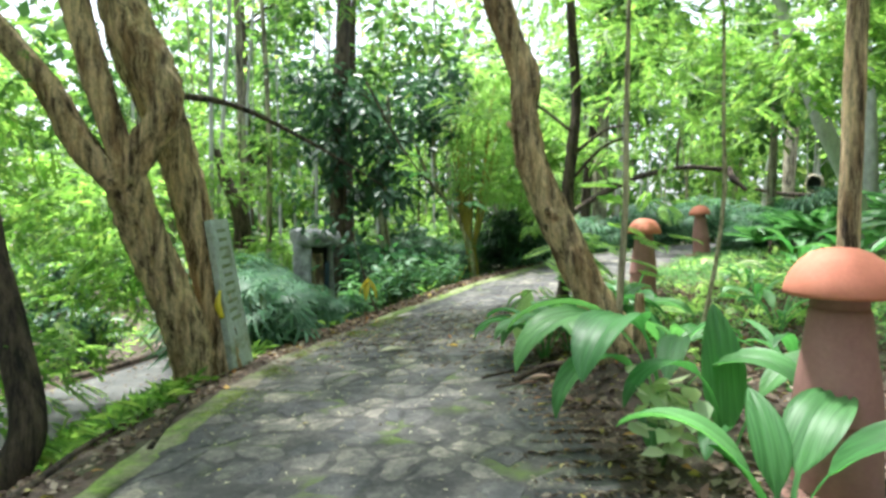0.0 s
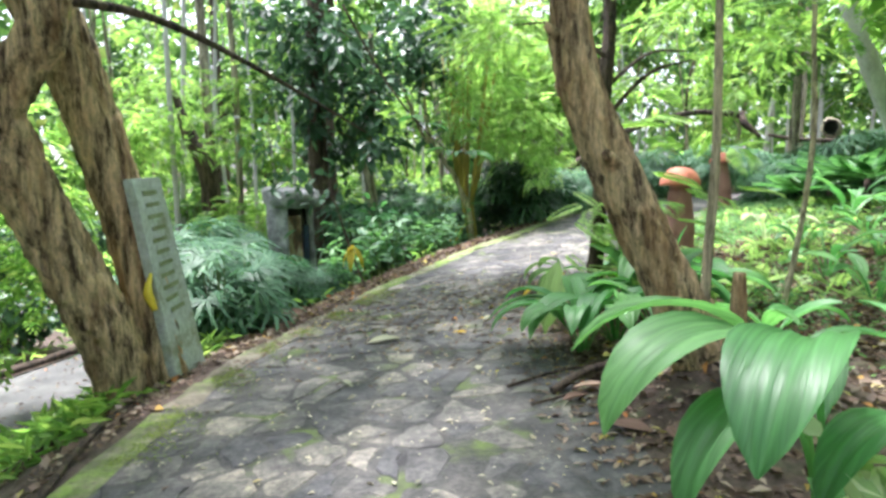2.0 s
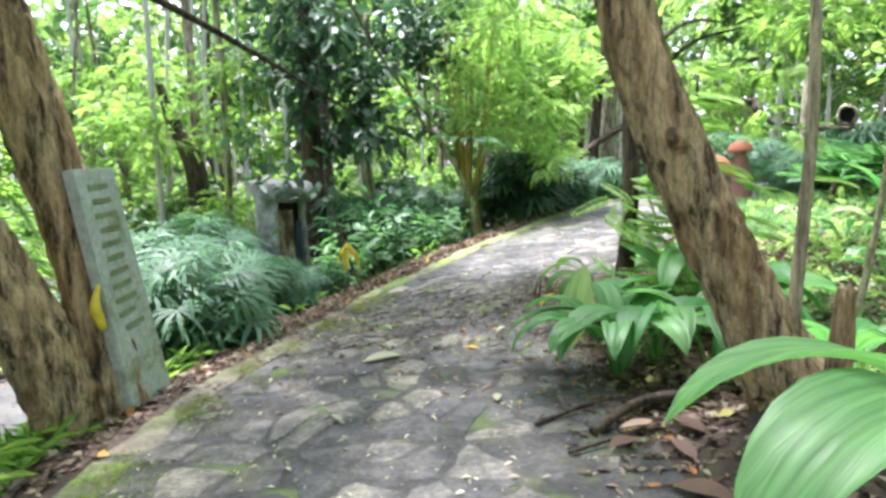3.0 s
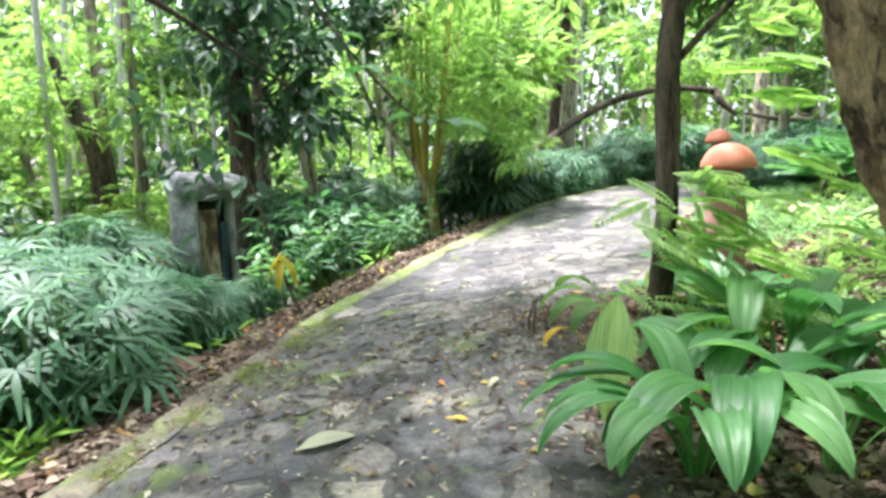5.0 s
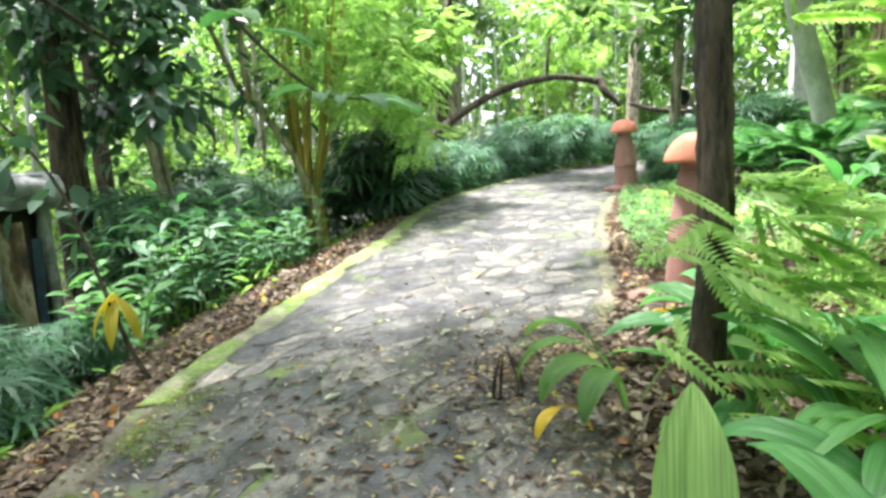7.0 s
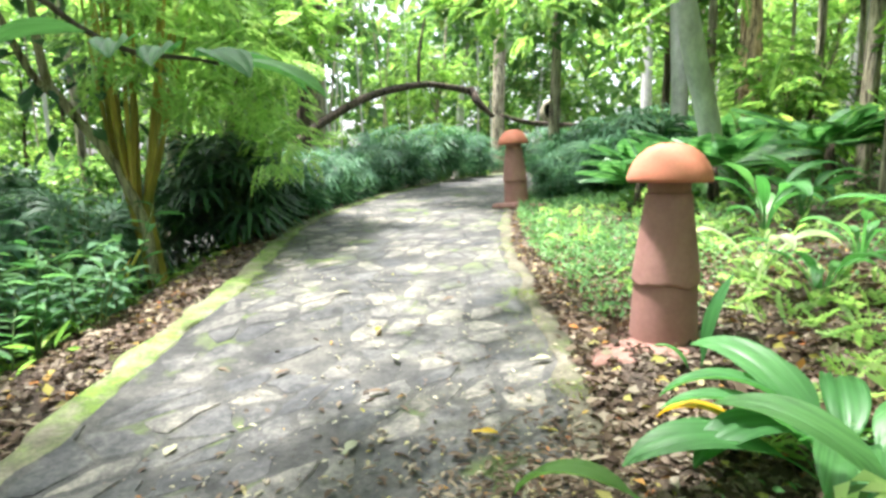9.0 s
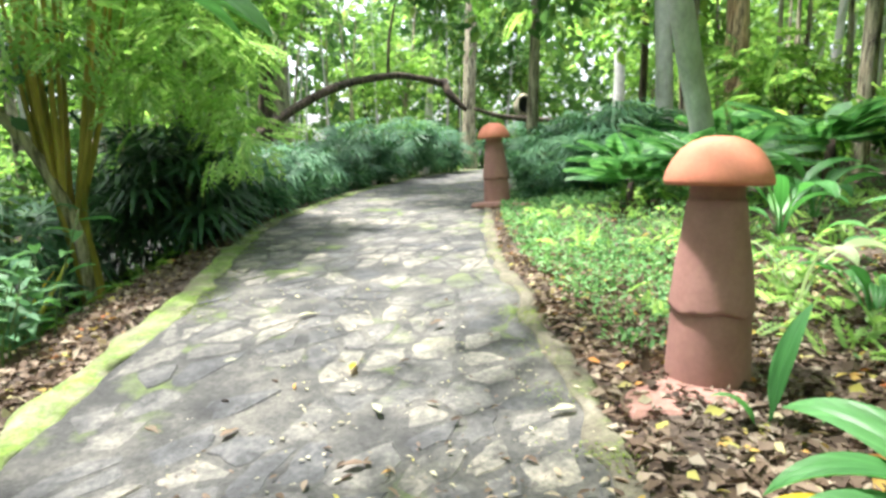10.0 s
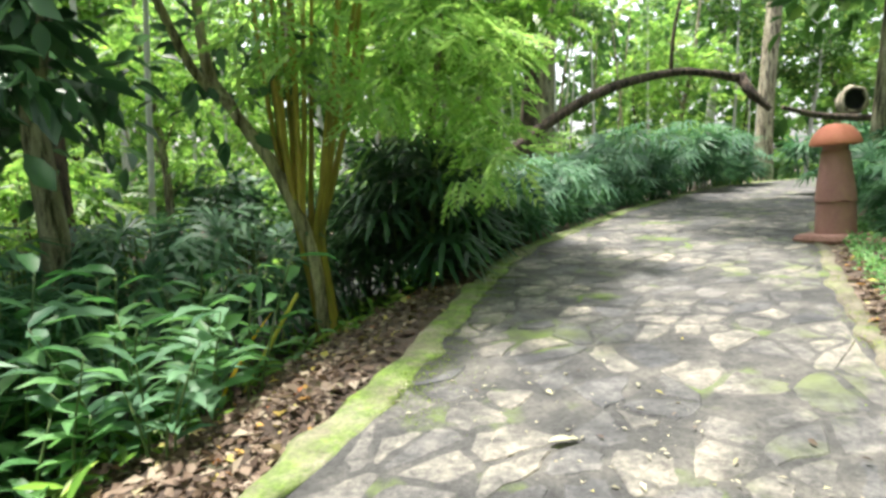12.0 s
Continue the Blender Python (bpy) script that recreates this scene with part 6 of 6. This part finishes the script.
def litter():
    r = rng(621)
    n = 13000
    i = r.integers(0, PATH_N - 60, n)
    f = r.uniform(-0.15, 1.15, n)
    drift = slice(1500, 7500)
    i[drift] = np.searchsorted(PC[:, 1], r.normal(7.9, 1.0, 6000))
    p = PL[i] + (PR[i] - PL[i]) * f[:, None]
    p[:, :2] += r.normal(size=(n, 2)) * 0.1
    k = r.integers(40, 110, 1500)
    p[:1500] = low_a[k] + (low_b - low_a)[k] * r.uniform(0, 1, (1500, 1)) + (0, 0, 0)
    heap = slice(7500, 9900)
    p[heap, 0], p[heap, 1] = r.normal(1.45, 0.4, 2400), r.normal(8.35, 0.35, 2400)
    edge = slice(9900, 12800)
    k = np.searchsorted(PC[:, 1], r.uniform(2.4, 7.6, 2900))
    p[edge] = PR[k] + acr[k] * r.normal(0.0, 0.22, (2900, 1))
    z = land(p[:, 0], p[:, 1])[2]
    z[:1500] += 0.03
    P = np.stack([p[:, 0], p[:, 1], z + r.uniform(0.006, 0.014, n)], 1)
    D = np.stack([r.normal(size=n), r.normal(size=n), r.normal(size=n) * 0.08], 1)
    L = 0.012 + 0.065 * r.uniform(0, 1, n) ** 3.2
    L[heap] = r.uniform(0.02, 0.07, 2400)
    L[edge] = r.uniform(0.015, 0.07, 2900)
    ob = leaf_mesh("fallen_leaves", P, D, r.normal(size=(n, 3)) * 0.18 + (0, 0, 1), L, L * r.uniform(0.28, 0.5, n), OVAL, M_LITTER)
    tagged(ob, "dry brown and yellow fallen leaves on the path", "fallen leaves", kind="stuff")
    m = 2500
    x, y = r.uniform(-1.7, 2.6, m), r.uniform(2.2, 12.5, m)
    keep = inside(x, y) > 0.1
    x, y = x[keep], y[keep]
    m = len(x)
    L = 0.014 + 0.045 * r.uniform(0, 1, m) ** 2
    ob = leaf_mesh("pale_petals", np.stack([x, y, land(x, y)[2] + r.uniform(0.006, 0.012, m)], 1), np.stack([r.normal(size=m), r.normal(size=m), r.normal(size=m) * 0.06], 1), r.normal(size=(m, 3)) * 0.15 + (0, 0, 1), L, L * r.uniform(0.3, 0.55, m), DIAMOND, M_FLECK)
    tagged(ob, "pale dry leaf scraps strewn over the path", "fallen leaves", kind="stuff")
    n = 90000
    x, y = r.uniform(-3.5, 7, n), r.uniform(2, 15, n)
    near = slice(0, 40000)
    x[near], y[near] = r.uniform(0.9, 5.5, 40000), r.uniform(5.5, 11.5, 40000)
    u, off, z = land(x, y)
    keep = (np.abs(off) > 0.02) & (off < 1.8) & (-off < 5) & ((off < 0.25) | (np.sin(x * 3.1 + y) + np.sin(y * 2.3 - x) > 0.2) | (y > 7.5))
    x, y, z = x[keep], y[keep], z[keep]
    n = len(x)
    k = r.integers(int(np.searchsorted(PC[:, 1], 5.0)), int(np.searchsorted(PC[:, 1], 16.0)), 7500)
    side = (r.uniform(0, 1, 7500) < 0.6)[:, None]
    q = np.where(side, PL[k] - acr[k] * (np.abs(r.normal(size=(7500, 1))) * 0.4), PR[k] + acr[k] * (np.abs(r.normal(size=(7500, 1))) * 0.25))
    x, y = np.concatenate([x, q[:, 0]]), np.concatenate([y, q[:, 1]])
    z = land(x, y)[2]
    n = len(x)
    P = np.stack([x, y, z + r.uniform(0.003, 0.03, n)], 1)
    D = np.stack([r.normal(size=n), r.normal(size=n), r.normal(size=n) * 0.25], 1)
    L = r.uniform(0.03, 0.1, n)
    ob = leaf_mesh("leaf_litter", P, D, r.normal(size=(n, 3)) * 0.35 + (0, 0, 1), L, L * r.uniform(0.4, 0.8, n), DIAMOND, M_LITTER)
    tagged(ob, "brown leaf litter on the soil beside the path", "leaf litter", kind="stuff")


litter()

# ---------------------------------------------------------------- flagstones of the path


def clip_cell(poly, mx, my, nx, ny):
    out = []
    n = len(poly)
    for i in range(n):
        a, b = poly[i], poly[(i + 1) % n]
        da, db = (a[0] - mx) * nx + (a[1] - my) * ny, (b[0] - mx) * nx + (b[1] - my) * ny
        if da <= 0:
            out.append(a)
        if da * db < 0:
            f = da / (da - db)
            out.append((a[0] + (b[0] - a[0]) * f, a[1] + (b[1] - a[1]) * f))
    return out


def build_flagstones():
    r = rng(11)
    run = np.concatenate([[0], np.cumsum(np.linalg.norm(np.diff(PC[:, :2], axis=0), axis=1))])
    s0, s1 = np.interp(0.5, PC[:, 1], run), np.interp(24, PC[:, 1], run)
    cell = 0.25
    rows, cols = int((s1 - s0) / cell), 11
    site = np.zeros((rows, cols, 2))
    for j in range(rows):
        for k in range(cols):
            site[j, k] = (j + r.uniform(-0.5, 0.5), k + r.uniform(-0.5, 0.5) + 0.25 * (j % 2))
    gone = r.uniform(0, 1, (rows, cols)) < 0.2
    near_n, rest = 0, []
    for j in range(rows):
        for k in range(cols):
            if gone[j, k]:
                continue
            c = site[j, k]
            poly = [(c[0] - 2, c[1] - 2), (c[0] + 2, c[1] - 2), (c[0] + 2, c[1] + 2), (c[0] - 2, c[1] + 2)]
            for dj in (-2, -1, 0, 1, 2):
                for dk in (-2, -1, 0, 1, 2):
                    a, b = j + dj, k + dk
                    if (dj or dk) and 0 <= a < rows and 0 <= b < cols and not gone[a, b]:
                        o = site[a, b]
                        d = o - c
                        poly = clip_cell(poly, *(c + d * 0.5), *d)
            poly = [(u, min(max(v, -0.45), cols - 0.3)) for u, v in poly]
            if len(poly) < 3 or r.uniform() < 0.16:
                continue
            pts = []
            for u, v in poly:
                s = s0 + u * cell
                f = (v + 0.45) / (cols + 0.15)
                i = np.interp(s, run, np.arange(PATH_N))
                i0 = min(int(i), PATH_N - 2)
                w = i - i0
                p = PL[i0] * (1 - w) + PL[i0 + 1] * w
                q = PR[i0] * (1 - w) + PR[i0 + 1] * w
                g = 0.25 / 2.9 + f * (1 - 0.43 / 2.9)
                pts.append(p + (q - p) * g)
            pts = np.array(pts)
            mid = pts.mean(0)
            size = np.linalg.norm(pts - mid, axis=1).mean()
            if size < 0.055:
                continue
            gap = r.uniform(0.006, 0.026)
            base, top = [], []
            lift, tx, ty = r.uniform(-0.005, 0.003), r.normal() * 0.0025, r.normal() * 0.0025
            ring = []
            n = len(pts)
            for i in range(n):
                a, b = pts[i] - mid, pts[(i + 1) % n] - mid
                ring += [a * 0.93 + b * 0.07, a * 0.62 + b * 0.38, a * 0.3 + b * 0.7] if np.linalg.norm(a - b) > 0.1 else [(a + b) / 2]
            for a in ring:
                d = a / max(np.linalg.norm(a), 1e-6)
                e = a - d * (gap + r.uniform(-0.012, 0.026))
                h = lift + tx * e[0] / size + ty * e[1] / size
                base.append((e[0], e[1], e[2] - 0.04))
                top.append((e[0], e[1], e[2] + h - 0.007))
            m = len(ring)
            inner = [(t[0] * 0.93, t[1] * 0.93, t[2] + 0.0055) for t in top]
            verts = base + top + inner + [(0, 0, lift + 0.002)]
            faces = [(i, (i + 1) % m, m + (i + 1) % m, m + i) for i in range(m)] + [(m + i, m + (i + 1) % m, 2 * m + (i + 1) % m, 2 * m + i) for i in range(m)]
            faces += [(2 * m + i, 2 * m + (i + 1) % m, 3 * m) for i in range(m)]
            if 3.4 < mid[1] < 12.6 and near_n < 300:
                near_n += 1
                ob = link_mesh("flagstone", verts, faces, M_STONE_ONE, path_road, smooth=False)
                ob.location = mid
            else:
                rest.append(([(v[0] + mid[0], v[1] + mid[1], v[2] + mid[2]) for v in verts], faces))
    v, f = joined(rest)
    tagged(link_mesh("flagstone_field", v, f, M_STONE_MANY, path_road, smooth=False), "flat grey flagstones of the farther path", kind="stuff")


build_flagstones()
